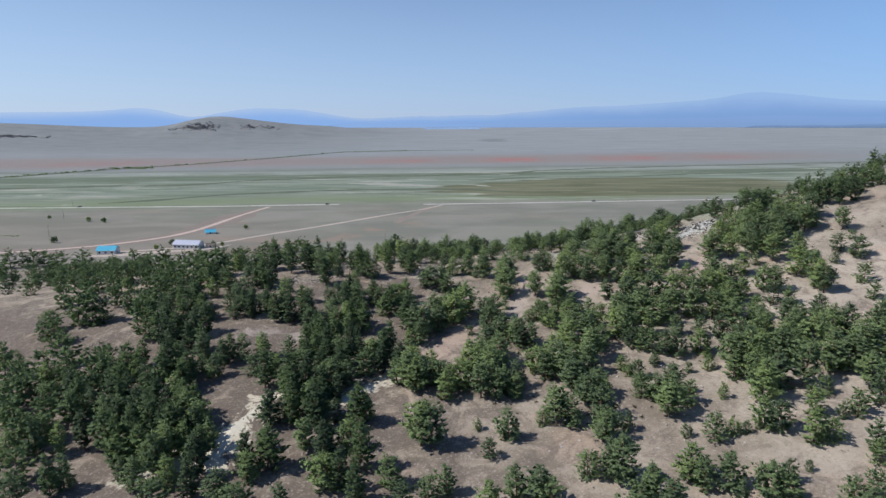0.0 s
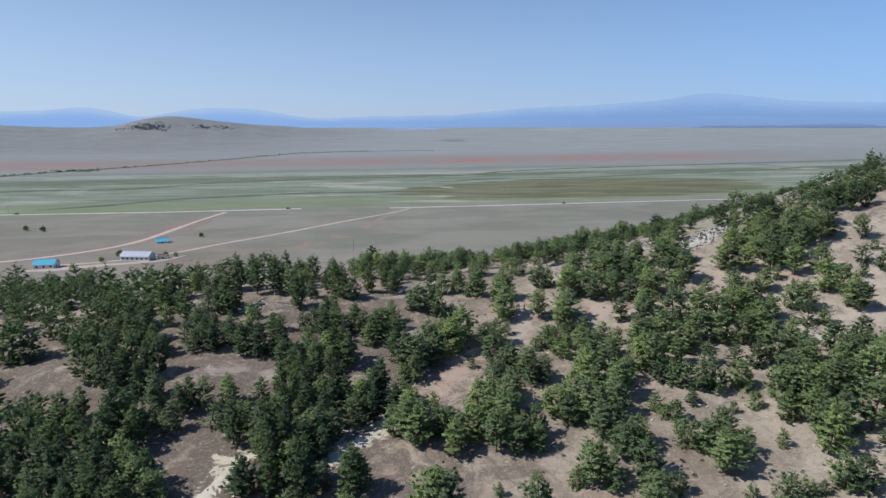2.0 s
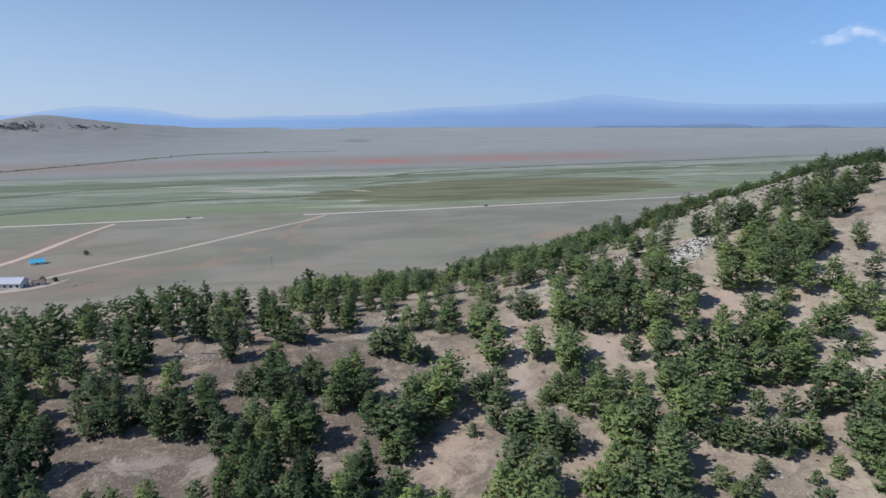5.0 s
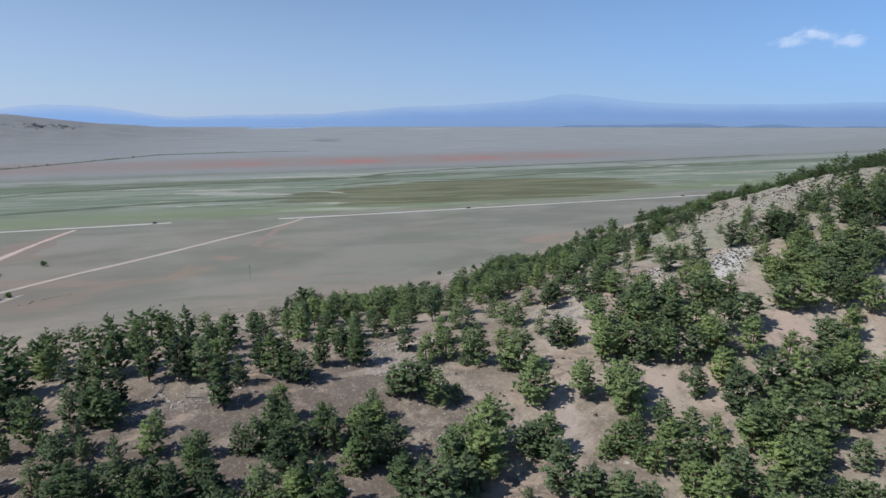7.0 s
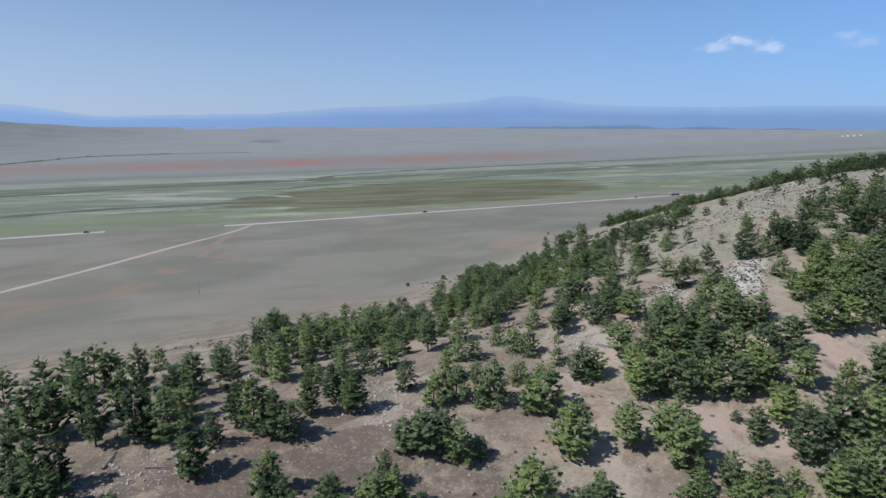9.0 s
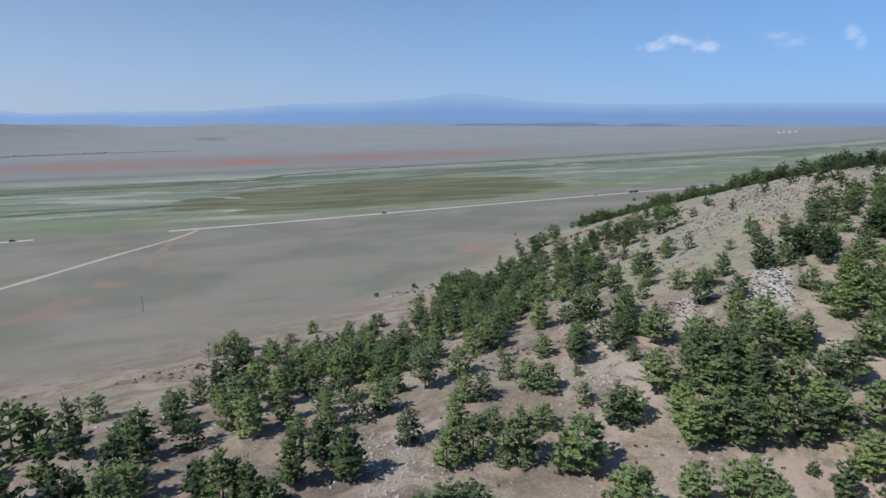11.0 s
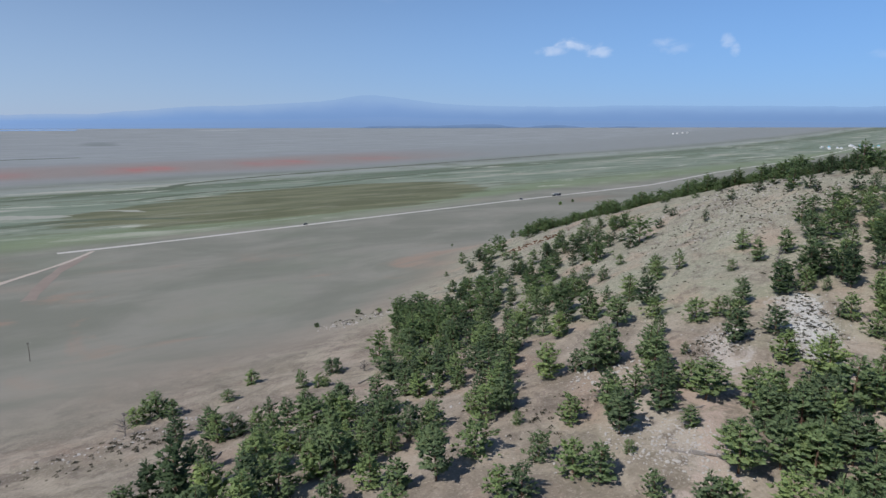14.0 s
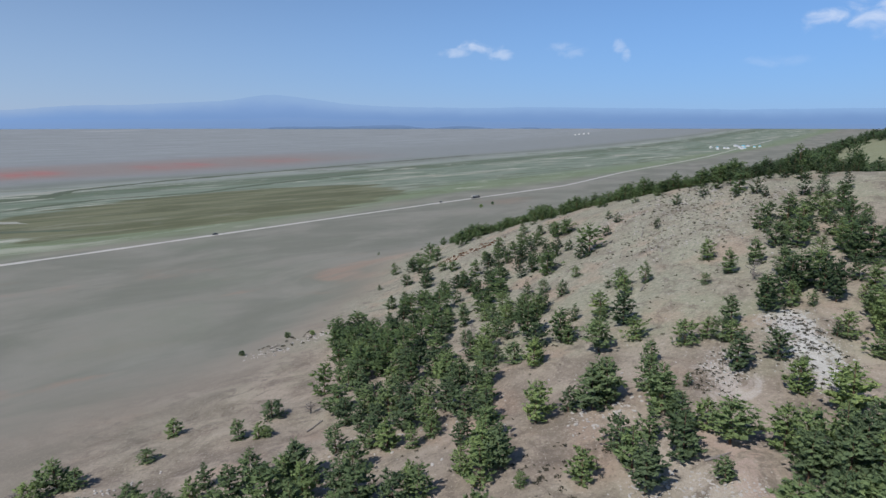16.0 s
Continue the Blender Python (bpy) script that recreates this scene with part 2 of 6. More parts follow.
    # distance haze painted into the base colour, past 1300 m and again past 1850 m
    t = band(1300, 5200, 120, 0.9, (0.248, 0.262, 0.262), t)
    west = k.step(x, 1300.0, 700.0)
    t = band(1420, 1800, 90, 0.55, (0.275, 0.190, 0.165), t, west)
    bloom = None
    for mid, wide, full in ((170.0, 110.0, 1.0), (480.0, 130.0, 0.9), (-110.0, 120.0, 0.55), (-800.0, 130.0, 0.4), (760.0, 120.0, 0.35)):
        one = k.math("MULTIPLY", k.step(k.math("ABSOLUTE", k.math("SUBTRACT", x, mid)), wide, 0.2 * wide), full)
        bloom = one if bloom is None else k.math("MAXIMUM", bloom, one)
    ragged = k.step(k.noise(k.scaled(p, (0.012, 0.004, 0), (3, 0, 0)), 1.0, 5, 0.65), 0.36, 0.60, 0.35, 1.0)
    t = band(1500, 1640, 75, 0.85, (0.39, 0.155, 0.14), t, k.math("MULTIPLY", bloom, ragged))
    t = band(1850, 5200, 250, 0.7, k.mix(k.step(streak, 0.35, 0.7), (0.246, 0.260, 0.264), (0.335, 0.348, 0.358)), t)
    t = k.mix(k.math("MULTIPLY", k.step(x, 100.0, -900.0), k.step(y, 1500.0, 2300.0, 0.0, 0.75)), t, k.mix(k.step(patch, 0.38, 0.62), (0.182, 0.192, 0.190), (0.232, 0.232, 0.226)))      # darker grey land on the western hills
    for fx, fy, wx, wy, tone in ((235.0, 2950.0, 75.0, 190.0, (0.15, 0.165, 0.16)), (1020.0, 4180.0, 170.0, 45.0, (0.46, 0.46, 0.45)), (-700.0, 2650.0, 120.0, 60.0, (0.19, 0.20, 0.195))):
        rx, ry = k.math("DIVIDE", k.math("SUBTRACT", x, fx), wx), k.math("DIVIDE", k.math("SUBTRACT", y, fy), wy)
        rr = k.math("ADD", k.math("ADD", k.math("MULTIPLY", rx, rx), k.math("MULTIPLY", ry, ry)), k.math("MULTIPLY", k.math("SUBTRACT", streak, 0.5), 4.0))
        t = k.mix(k.step(rr, 1.1, 0.2, 0.0, 0.6), t, tone)
    t = k.mix(k.math("MULTIPLY", k.step(fine, 0.52, 0.75), 0.2), t, (0.14, 0.14, 0.10))
    wisp = k.noise(k.scaled(p, (0.0075, 0.036, 0), (7, 1, 0), (0, 0, radians(-9))), 1.0, 7, 0.72, 0.6)
    wet = k.math("MULTIPLY", k.math("MULTIPLY", k.step(vw, 690, 780), k.step(vw, 1350, 1200)), k.step(k.noise(k.scaled(p, (0.0022, 0.009, 0), (17, 5, 0)), 1.0, 3, 0.5), 0.40, 0.60))
    wet = k.math("MULTIPLY", wet, k.math("SUBTRACT", 1.0, k.math("MULTIPLY", marsh, 0.8)))
    t = k.mix(k.math("MULTIPLY", k.math("MULTIPLY", k.step(wisp, 0.55, 0.61), wet), 0.85), t, (0.44, 0.43, 0.36))
    t = k.mix(k.math("MULTIPLY", k.math("MULTIPLY", k.step(wisp, 0.46, 0.40), wet), 0.8), t, (0.115, 0.135, 0.075))
    rust = k.noise(k.scaled(p, (0.008, 0.013, 0), (1, 21, 0), (0, 0, radians(12))), 1.0, 6, 0.6, 1.2)
    t = k.mix(k.math("MULTIPLY", k.math("MULTIPLY", k.step(rust, 0.56, 0.68), k.step(y, 640.0, 560.0)), 0.55), t, (0.34, 0.225, 0.17))
    dapple = k.noise(k.scaled(p, (0.02, 0.044, 0), (2, 7, 0), (0, 0, radians(-9))), 1.0, 6, 0.7, 0.4)
    t = k.mix(k.step(dapple, 0.45, 0.75, 0.0, 0.22), t, (0.15, 0.155, 0.115))
    t = k.mix(k.step(dapple, 0.48, 0.25, 0.0, 0.2), t, (0.32, 0.32, 0.275))
    t = k.mix(k.math("MULTIPLY", k.math("MULTIPLY", k.step(x, -60.0, -180.0), k.step(y, 640.0, 470.0)), 0.5), t, k.mix(k.step(patch, 0.38, 0.62), (0.215, 0.182, 0.148), (0.255, 0.222, 0.185)))      # grazed brown round the farm
    # where slope meets steppe
    edge = k.math("ADD", z, k.math("MULTIPLY", k.math("SUBTRACT", patch, 0.5), 10.0))
    hill = k.math("MULTIPLY", k.step(edge, 2.5, 12.0), k.step(y, 900.0, 700.0))
    foot = k.math("MULTIPLY", k.math("MULTIPLY", k.step(edge, 0.5, 6.0), k.step(y, 620.0, 520.0)), k.step(x, -120.0, 20.0))
    t = k.mix(k.math("MULTIPLY", foot, 0.34), t, (0.315, 0.24, 0.19))
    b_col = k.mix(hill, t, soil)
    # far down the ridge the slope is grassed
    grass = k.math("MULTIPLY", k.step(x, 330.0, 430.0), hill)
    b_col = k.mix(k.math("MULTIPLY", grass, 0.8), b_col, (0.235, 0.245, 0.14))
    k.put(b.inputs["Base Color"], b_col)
    k.put(b.inputs["Normal"], k.bump(k.math("ADD", k.math("MULTIPLY", fine, 0.7), k.math("MULTIPLY", grit, 0.3)), 0.55, 0.35))


M_GROUND = material("ground_soil_and_turf", ground_build, 0.95, 0.1)


def needles_build(dark, light):
    def build(k, b):
        stand = k.step(k.noise(place(k), 0.14, 2, 0.5), 0.3, 0.7)
        r = k.math("ADD", k.math("MULTIPLY", object_random(k), 0.75), k.math("MULTIPLY", stand, 0.25))
        c = k.mix(island_random(k), dark, light)
        hsv = k.node("ShaderNodeHueSaturation")
        k.put(hsv.inputs["Color"], c)
        k.put(hsv.inputs["Hue"], k.math("ADD", 0.522, k.math("MULTIPLY", r, -0.045)))
        k.put(hsv.inputs["Saturation"], k.math("ADD", 0.80, k.math("MULTIPLY", r, 0.32)))
        k.put(hsv.inputs["Value"], k.math("ADD", 0.54, k.math("MULTIPLY", r, 0.84)))
        k.put(b.inputs["Base Color"], hsv.outputs[0])
        leaf, both = k.node("ShaderNodeBsdfTranslucent"), k.node("ShaderNodeMixShader")
        k.put(leaf.inputs[0], hsv.outputs[0])
        k.put(both.inputs[0], 0.4), k.put(both.inputs[1], b.outputs[0]), k.put(both.inputs[2], leaf.outputs[0])
        return both.outputs[0]
    return build


# lit and shaded copies of one needle colour, picked by place and kind
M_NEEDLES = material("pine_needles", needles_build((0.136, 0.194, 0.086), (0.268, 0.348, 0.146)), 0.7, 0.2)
M_SHADED = material("shaded_pine_needles", needles_build((0.058, 0.096, 0.046), (0.120, 0.174, 0.072)), 0.7, 0.2)
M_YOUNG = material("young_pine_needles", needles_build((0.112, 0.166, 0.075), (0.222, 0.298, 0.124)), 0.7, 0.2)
M_SCRUB = material("scrub_leaves", needles_build((0.085, 0.082, 0.056), (0.145, 0.135, 0.092)), 0.85, 0.15)
M_BARK = material("pine_bark", plain((0.15, 0.095, 0.065), 0.4, 6, 0.95, bump=0.6))
M_DEAD = material("weathered_dead_wood", plain((0.24, 0.215, 0.195), 0.35, 5, 0.9, bump=0.5))
M_STONE = material("pale_limestone", plain((0.45, 0.415, 0.38), 0.3, 1.2, 0.95, bump=0.6, by_object=0.12))
M_CHALK = material("white_chalk_stone", plain((0.52, 0.505, 0.475), 0.25, 1.2, 0.95, bump=0.5))
M_ROAD = material("gravel_road", plain((0.50, 0.47, 0.43), 0.18, 0.15, 0.95))
M_TRACK = material("red_earth_track", plain((0.52, 0.405, 0.34), 0.25, 0.12, 0.95))
M_VERGE = material("red_bare_earth", plain((0.232, 0.192, 0.162), 0.3, 0.05, 0.95))
M_PALETRACK = material("pale_earth_track", plain((0.45, 0.38, 0.32), 0.2, 0.12, 0.95))
M_FAINT = material("faint_earth_track", plain((0.262, 0.212, 0.178), 0.25, 0.1, 0.95))
M_RIVERSIDE = material("riverside_scrub", plain((0.085, 0.10, 0.07), 0.4, 0.05, 0.95))
M_REEDS = material("stream_reeds", plain((0.105, 0.122, 0.082), 0.4, 0.06, 0.95))
M_SALT = material("salt_crust", plain((0.33, 0.325, 0.275), 0.22, 0.05, 0.95))
M_WATER = material("lake_water", plain((0.26, 0.42, 0.68), 0.05, 0.01, 0.2))
M_BLUE = material("blue_sheet_roof", plain((0.10, 0.42, 0.58), 0.15, 0.8, 0.45, bump=0.1))
M_GREYROOF = material("grey_sheet_roof", plain((0.46, 0.48, 0.56), 0.25, 0.8, 0.5, bump=0.1))
M_WHITEWALL = material("whitewashed_wall", plain((0.68, 0.66, 0.63), 0.15, 0.8, 0.9))
M_TIMBER = material("grey_timber", plain((0.20, 0.17, 0.145), 0.3, 3, 0.9, bump=0.3))
M_GLASS = material("dark_window_glass", plain((0.03, 0.035, 0.045), 0.1, 1, 0.1))
M_BODY = material("dark_vehicle_paint", plain((0.045, 0.05, 0.06), 0.15, 1, 0.35))
M_CARGO = material("pale_truck_cover", plain((0.42, 0.41, 0.38), 0.2, 1, 0.7))
M_CRAG = material("dark_crag", plain((0.235, 0.225, 0.22), 0.25, 0.05, 0.95))
M_TYRE = material("tyre_rubber", plain((0.02, 0.02, 0.02), 0.2, 3, 0.9))


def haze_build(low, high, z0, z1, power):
    """Mountains tens of kilometres off, their haze painted as a glowing emission colour."""
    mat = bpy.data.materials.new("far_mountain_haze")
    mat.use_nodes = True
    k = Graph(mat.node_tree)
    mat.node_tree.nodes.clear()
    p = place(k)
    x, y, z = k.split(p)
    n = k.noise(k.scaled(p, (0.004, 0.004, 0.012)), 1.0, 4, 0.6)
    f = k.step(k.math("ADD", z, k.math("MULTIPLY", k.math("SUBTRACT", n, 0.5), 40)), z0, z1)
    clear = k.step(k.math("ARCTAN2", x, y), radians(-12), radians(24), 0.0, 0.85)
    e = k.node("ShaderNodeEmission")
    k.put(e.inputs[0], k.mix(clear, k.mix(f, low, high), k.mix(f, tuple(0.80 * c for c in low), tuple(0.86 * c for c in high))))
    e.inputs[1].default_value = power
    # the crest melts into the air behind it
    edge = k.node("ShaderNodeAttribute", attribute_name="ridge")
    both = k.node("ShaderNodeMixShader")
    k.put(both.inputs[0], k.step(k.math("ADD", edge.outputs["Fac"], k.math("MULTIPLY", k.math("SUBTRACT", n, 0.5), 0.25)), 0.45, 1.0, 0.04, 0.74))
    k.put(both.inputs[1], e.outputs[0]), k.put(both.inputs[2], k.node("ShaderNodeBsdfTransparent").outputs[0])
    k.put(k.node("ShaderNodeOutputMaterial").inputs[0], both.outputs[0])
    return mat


# ---------------------------------------------------------------- the lie of the land
# height plan of the hill: spline heights on a 60 m grid, west to east, from south (first row) to north
PLAN_WEST, PLAN_SOUTH, PLAN_CELL = -240.0, 60.0, 60.0
PLAN = np.array([
    [10, 14, 15, 11, 11, 19, 35, 49, 59, 67, 74, 79],
    [9, 13, 14, 16, 21, 25, 36, 53, 66, 73, 74, 74],
    [9, 16, 17, 29, 23, 32, 35, 52, 73, 76, 73, 69],
    [10, 20, 27, 36, 33, 45, 58, 64, 78, 72, 68, 66],
    [7, 11, 19, 23, 24, 27, 42, 64, 79, 63, 62, 65],
    [3, 3, 5, 6, 11, 13, 24, 37, 62, 55, 55, 58],
    [1, 3, 3, 2, 3, 1, 11, 22, 43, 42, 38, 40],
    [-0, -1, -1, -0, -0, -3, -3, 7, 24, 19, 12, 17],
], float)



def spline(u):
    return np.stack([(1 - u) ** 3, 3 * u ** 3 - 6 * u ** 2 + 4, -3 * u ** 3 + 3 * u ** 2 + 3 * u + 1, u ** 3]) / 6


def smooth(a, b, v):
    u = np.clip((v - a) / (b - a), 0, 1)
    return u * u * (3 - 2 * u)


def lay(x, y):
    """Ground height at x, y (arrays), without the small roughness."""
    x, y = np.asarray(x, float), np.asarray(y, float)
    rows, cols = PLAN.shape
    fx, fy = (x - PLAN_WEST) / PLAN_CELL, (y - PLAN_SOUTH) / PLAN_CELL
    i, j = np.floor(fx).astype(int), np.floor(fy).astype(int)
    bx, by = spline(fx - i), spline(fy - j)
    z = np.zeros(x.shape)
    for a in range(4):
        for c in range(4):
            jj = j + c - 1
            z += np.where(jj < rows, bx[a] * by[c] * PLAN[np.clip(jj, 0, rows - 1), np.clip(i + a - 1, 0, cols - 1)], 0)
    z = np.maximum(z, 0) * (1 - smooth(900, 1900, x)) * (1 - smooth(500, 1500, -y)) * (1 - smooth(400, 1100, -x))
    r = np.hypot(x, y)
    z += 80 * (np.clip(r - 1200, 0, 3600) / 3600) ** 2
    # low bare hills across the valley
    for hx, hy, sx_, sy_, up in ((-1250, 3330, 200, 200, 52), (-1000, 3420, 330, 220, 56), (-2350, 3300, 560, 300, 52), (-620, 3550, 300, 220, 34), (-1500, 3500, 500, 300, 30), (780, 340, 240, 140, 30)):
        z += up * np.exp(-((x - hx) / sx_) ** 2 - ((y - hy) / sy_) ** 2)
    return z


def rough(x, y):
    """Small hummocks and gullies on the slope."""
    s = lambda a, b, c: np.sin(a * x + b * y + c)
    w = s(0.11, 0.05, 0.3) * s(-0.04, 0.13, 1.7) * 0.5 + s(0.23, -0.19, 2.1) * s(0.17, 0.26, 0.4) * 0.28 + s(0.51, 0.37, 1.1) * s(-0.43, 0.55, 0.2) * 0.12
    return w * smooth(4, 16, lay(x, y)) * (1 - smooth(500, 900, np.hypot(x - 100, y - 250)))


def ground_z(x, y):
    return float(lay(x, y) + rough(np.asarray(x, float), np.asarray(y, float)))


def graded(lo, hi, cell, far, growth):
    v = list(np.arange(lo, hi + cell, cell))
    a, b, s = v[0], v[-1], cell
    while a > -far or b < far:
        s *= growth
        a, b = a - s, b + s
        v.insert(0, a), v.append(b)
    return np.array(v)


def mesh_object(name, verts, faces, mat, smooth_shade=False):
    me = bpy.data.meshes.new(name)
    me.from_pydata(verts, [], faces)
    me.materials.append(mat)
    if smooth_shade:
        me.polygons.foreach_set("use_smooth", [True] * len(me.polygons))
    me.update()
    return new(name, me)


gx, gy = graded(-280, 460, 3.2, 4600, 1.045), graded(20, 500, 3.2, 4600, 1.045)
mx, my = np.meshgrid(gx, gy)
mz = lay(mx, my) + rough(mx, my)
nx, ny = len(gx), len(gy)
idx = np.arange(nx * ny).reshape(ny, nx)
quads = np.stack([idx[:-1, :-1], idx[:-1, 1:], idx[1:, 1:], idx[1:, :-1]], -1).reshape(-1, 4)
ground = mesh_object("ground", np.stack([mx, my, mz], -1).reshape(-1, 3).tolist(), quads.tolist(), M_GROUND, True)
tagged(ground, "pale stony hillside falling to a wide grey-olive steppe", "ground", kind="structure")


# ---------------------------------------------------------------- far mountains
def mountain_range(name, dist, profile, seed, mat, label):
    """A jagged ridge round part of the horizon; profile: (bearing, degrees above eye level)."""
    b = np.arange(profile[0][0], profile[-1][0], 0.25)
    h = np.interp(b, [p[0] for p in profile], [p[1] for p in profile])
    h = np.convolve(np.pad(h, 6, mode="edge"), np.ones(13) / 13, "valid")
    rng = np.random.default_rng(seed)
    wob = np.convolve(rng.normal(size=len(b) + 8), np.ones(9) / 9, "valid")
    h = h + 0.07 * wob
    verts, faces = [], []
    for i, (bb, hh) in enumerate(zip(b, h)):
        for d, z in ((dist - 60, 40.0), (dist, 88 + math.tan(radians(float(hh))) * dist), (dist + 90, 40.0)):
            verts.append((d * math.sin(radians(bb)), d * math.cos(radians(bb)), z))
        if i:
            o = 3 * i
            faces += [(o - 3, o, o + 1, o - 2), (o - 2, o + 1, o + 2, o - 1)]
    ob = mesh_object(name, verts, faces, mat)
    ridge = ob.data.attributes.new("ridge", "FLOAT", "POINT")
    ridge.data.foreach_set("value", [0.0, 1.0, 0.0] * len(b))
    return tagged(ob, label, "mountains", kind="structure")


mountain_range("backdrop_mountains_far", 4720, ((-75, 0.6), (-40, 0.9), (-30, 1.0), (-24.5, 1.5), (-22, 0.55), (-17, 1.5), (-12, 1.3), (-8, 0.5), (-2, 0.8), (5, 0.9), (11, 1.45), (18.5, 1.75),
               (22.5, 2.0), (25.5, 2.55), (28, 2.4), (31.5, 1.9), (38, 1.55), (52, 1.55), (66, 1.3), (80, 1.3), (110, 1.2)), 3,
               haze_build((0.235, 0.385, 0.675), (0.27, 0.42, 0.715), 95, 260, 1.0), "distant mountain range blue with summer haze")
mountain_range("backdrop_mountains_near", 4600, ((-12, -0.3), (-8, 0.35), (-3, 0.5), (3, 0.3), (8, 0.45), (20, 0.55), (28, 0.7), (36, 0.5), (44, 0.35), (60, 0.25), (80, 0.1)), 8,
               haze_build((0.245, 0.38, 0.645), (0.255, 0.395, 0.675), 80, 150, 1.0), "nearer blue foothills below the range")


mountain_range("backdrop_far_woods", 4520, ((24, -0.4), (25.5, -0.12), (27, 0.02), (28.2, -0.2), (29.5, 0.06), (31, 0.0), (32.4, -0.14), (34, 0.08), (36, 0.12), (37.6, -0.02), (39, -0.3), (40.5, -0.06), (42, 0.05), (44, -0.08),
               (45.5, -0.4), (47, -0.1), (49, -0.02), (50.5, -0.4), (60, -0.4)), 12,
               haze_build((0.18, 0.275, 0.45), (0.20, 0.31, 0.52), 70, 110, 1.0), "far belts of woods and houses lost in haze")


# ---------------------------------------------------------------- roads and water
def ribbon(name, line, width, mat, label, category, lift=0.10, every=12.0, uneven=0.15, taper=0):
    """A strip laid over the ground along a line of places."""
    pts = []
    for (ax, ay), (bx, by) in zip(line[:-1], line[1:]):
        n = max(1, int(math.hypot(bx - ax, by - ay) / every))
        pts += [(ax + (bx - ax) * i / n, ay + (by - ay) * i / n) for i in range(n)]
    pts.append(line[-1])
    p = np.array(pts)
    for _ in range(4):
        p[1:-1] = 0.25 * p[:-2] + 0.5 * p[1:-1] + 0.25 * p[2:]
    d = np.gradient(p, axis=0)
    d /= np.linalg.norm(d, axis=1)[:, None]
    side = np.stack([-d[:, 1], d[:, 0]], -1)
    rng = np.random.default_rng(len(line))
    w = width / 2 * np.clip(1 + uneven * rng.normal(size=(len(p), 1)), 0.25, 3)
    if taper:
        w *= np.minimum(1, np.minimum(np.arange(len(p)), np.arange(len(p))[::-1]) / taper)[:, None] ** 0.7 + 0.02
        w[1:-1] = 0.25 * w[:-2] + 0.5 * w[1:-1] + 0.25 * w[2:]
    verts, faces = [], []
    for q, s, ww in zip(p, side, w):
        for kx, dz in ((-1.15, -0.3), (-1, lift), (0, lift + 0.05), (1, lift), (1.15, -0.3)):
            a = q + s * ww * kx
            verts.append((a[0], a[1], float(lay(a[0], a[1])) + dz))
    for i in range(len(p) - 1):
        for c in range(4):
            o = 5 * i + c
            faces.append((o, o + 1, o + 6, o + 5))
    return tagged(mesh_object(name, verts, faces, mat), label, category, kind="structure")


TRACK_LINE = [(-8, 676), (-24, 640), (-36, 600), (-44, 560)]
ribbon("road_main", [(-24, 696), (57, 703), (166, 717), (262, 729), (446, 752), (604, 768), (754, 785), (1081, 880), (1500, 965), (1719, 1009), (2250, 1140), (3000, 1300)], 5.2, M_ROAD, "pale gravel road running straight across the steppe", "road")
ribbon("road_west", [(-900, 640), (-422, 671), (-253, 680), (-119, 697)], 5.2, M_ROAD, "pale gravel road ending in the steppe", "road")
ribbon("road_verge_red", [(-194, 672), (-203, 616), (-211, 540), (-216, 500), (-241, 462), (-270, 438), (-330, 410), (-420, 385)], 24.0, M_VERGE, "bare reddish earth beside the track", "verge", 0.04, 8.0, 0.4, 4)
ribbon("road_track_red", [(-192, 675), (-202, 616), (-209, 540), (-214, 500), (-239, 462), (-268, 438), (-330, 410), (-420, 385)], 4.8, M_TRACK, "red earth track leading to the farm", "track")
ribbon("road_track_pale", [(-2, 690), (-20, 655), (-50, 622), (-113, 537), (-160, 482), (-174, 452), (-190, 432), (-240, 418)], 4.2, M_PALETRACK, "pale earth track curving from the road to the farm", "track")
ribbon("road_track_faint", TRACK_LINE, 7.0, M_FAINT, "faint reddish wheel track across the steppe", "track", 0.06)
ribbon("riverside", [(-1500, 700), (-900, 900), (-762, 1070), (-694, 1227), (-557, 1452), (-329, 1977), (-122, 2080), (100, 2120)], 14.0, M_RIVERSIDE, "dark line of riverside scrub across the steppe", "riverside", 0.4)
ribbon("yard", [(-250, 404), (-222, 408), (-196, 419), (-176, 424), (-163, 436), (-158, 450)], 8.0, M_PALETRACK, "trodden pale earth yard before the farmhouse", "yard", 0.07, 5.0, 0.3, 4)
ribbon("stream_bed", [(-1100, 800), (-608, 885), (-496, 917), (-400, 921), (-340, 971), (-311, 1014), (-232, 1040), (-132, 1092), (-60, 1096), (20, 1120), (118, 1132), (175, 1215), (330, 1290), (500, 1340), (800, 1420), (1300, 1530)],
       15.0, M_REEDS, "dark winding stream bed grown with reeds", "stream", 0.2, 8.0, 0.5, 5)
ribbon("stream_bed_old_arm", [(-396, 706), (-337, 744), (-287, 796), (-189, 837), (-122, 858), (-75, 856), (-24, 862), (20, 868), (70, 838), (100, 822)],
       13.0, M_REEDS, "dark old arm of the stream grown with reeds", "stream", 0.2, 8.0, 0.5, 5)
ribbon("stream_bed_upper", [(40, 1000), (110, 1040), (180, 1072), (290, 1060), (420, 1120), (640, 1190), (900, 1300)], 11.0, M_REEDS, "thin dark reedy channel in the marsh", "stream", 0.2, 8.0, 0.5, 8)
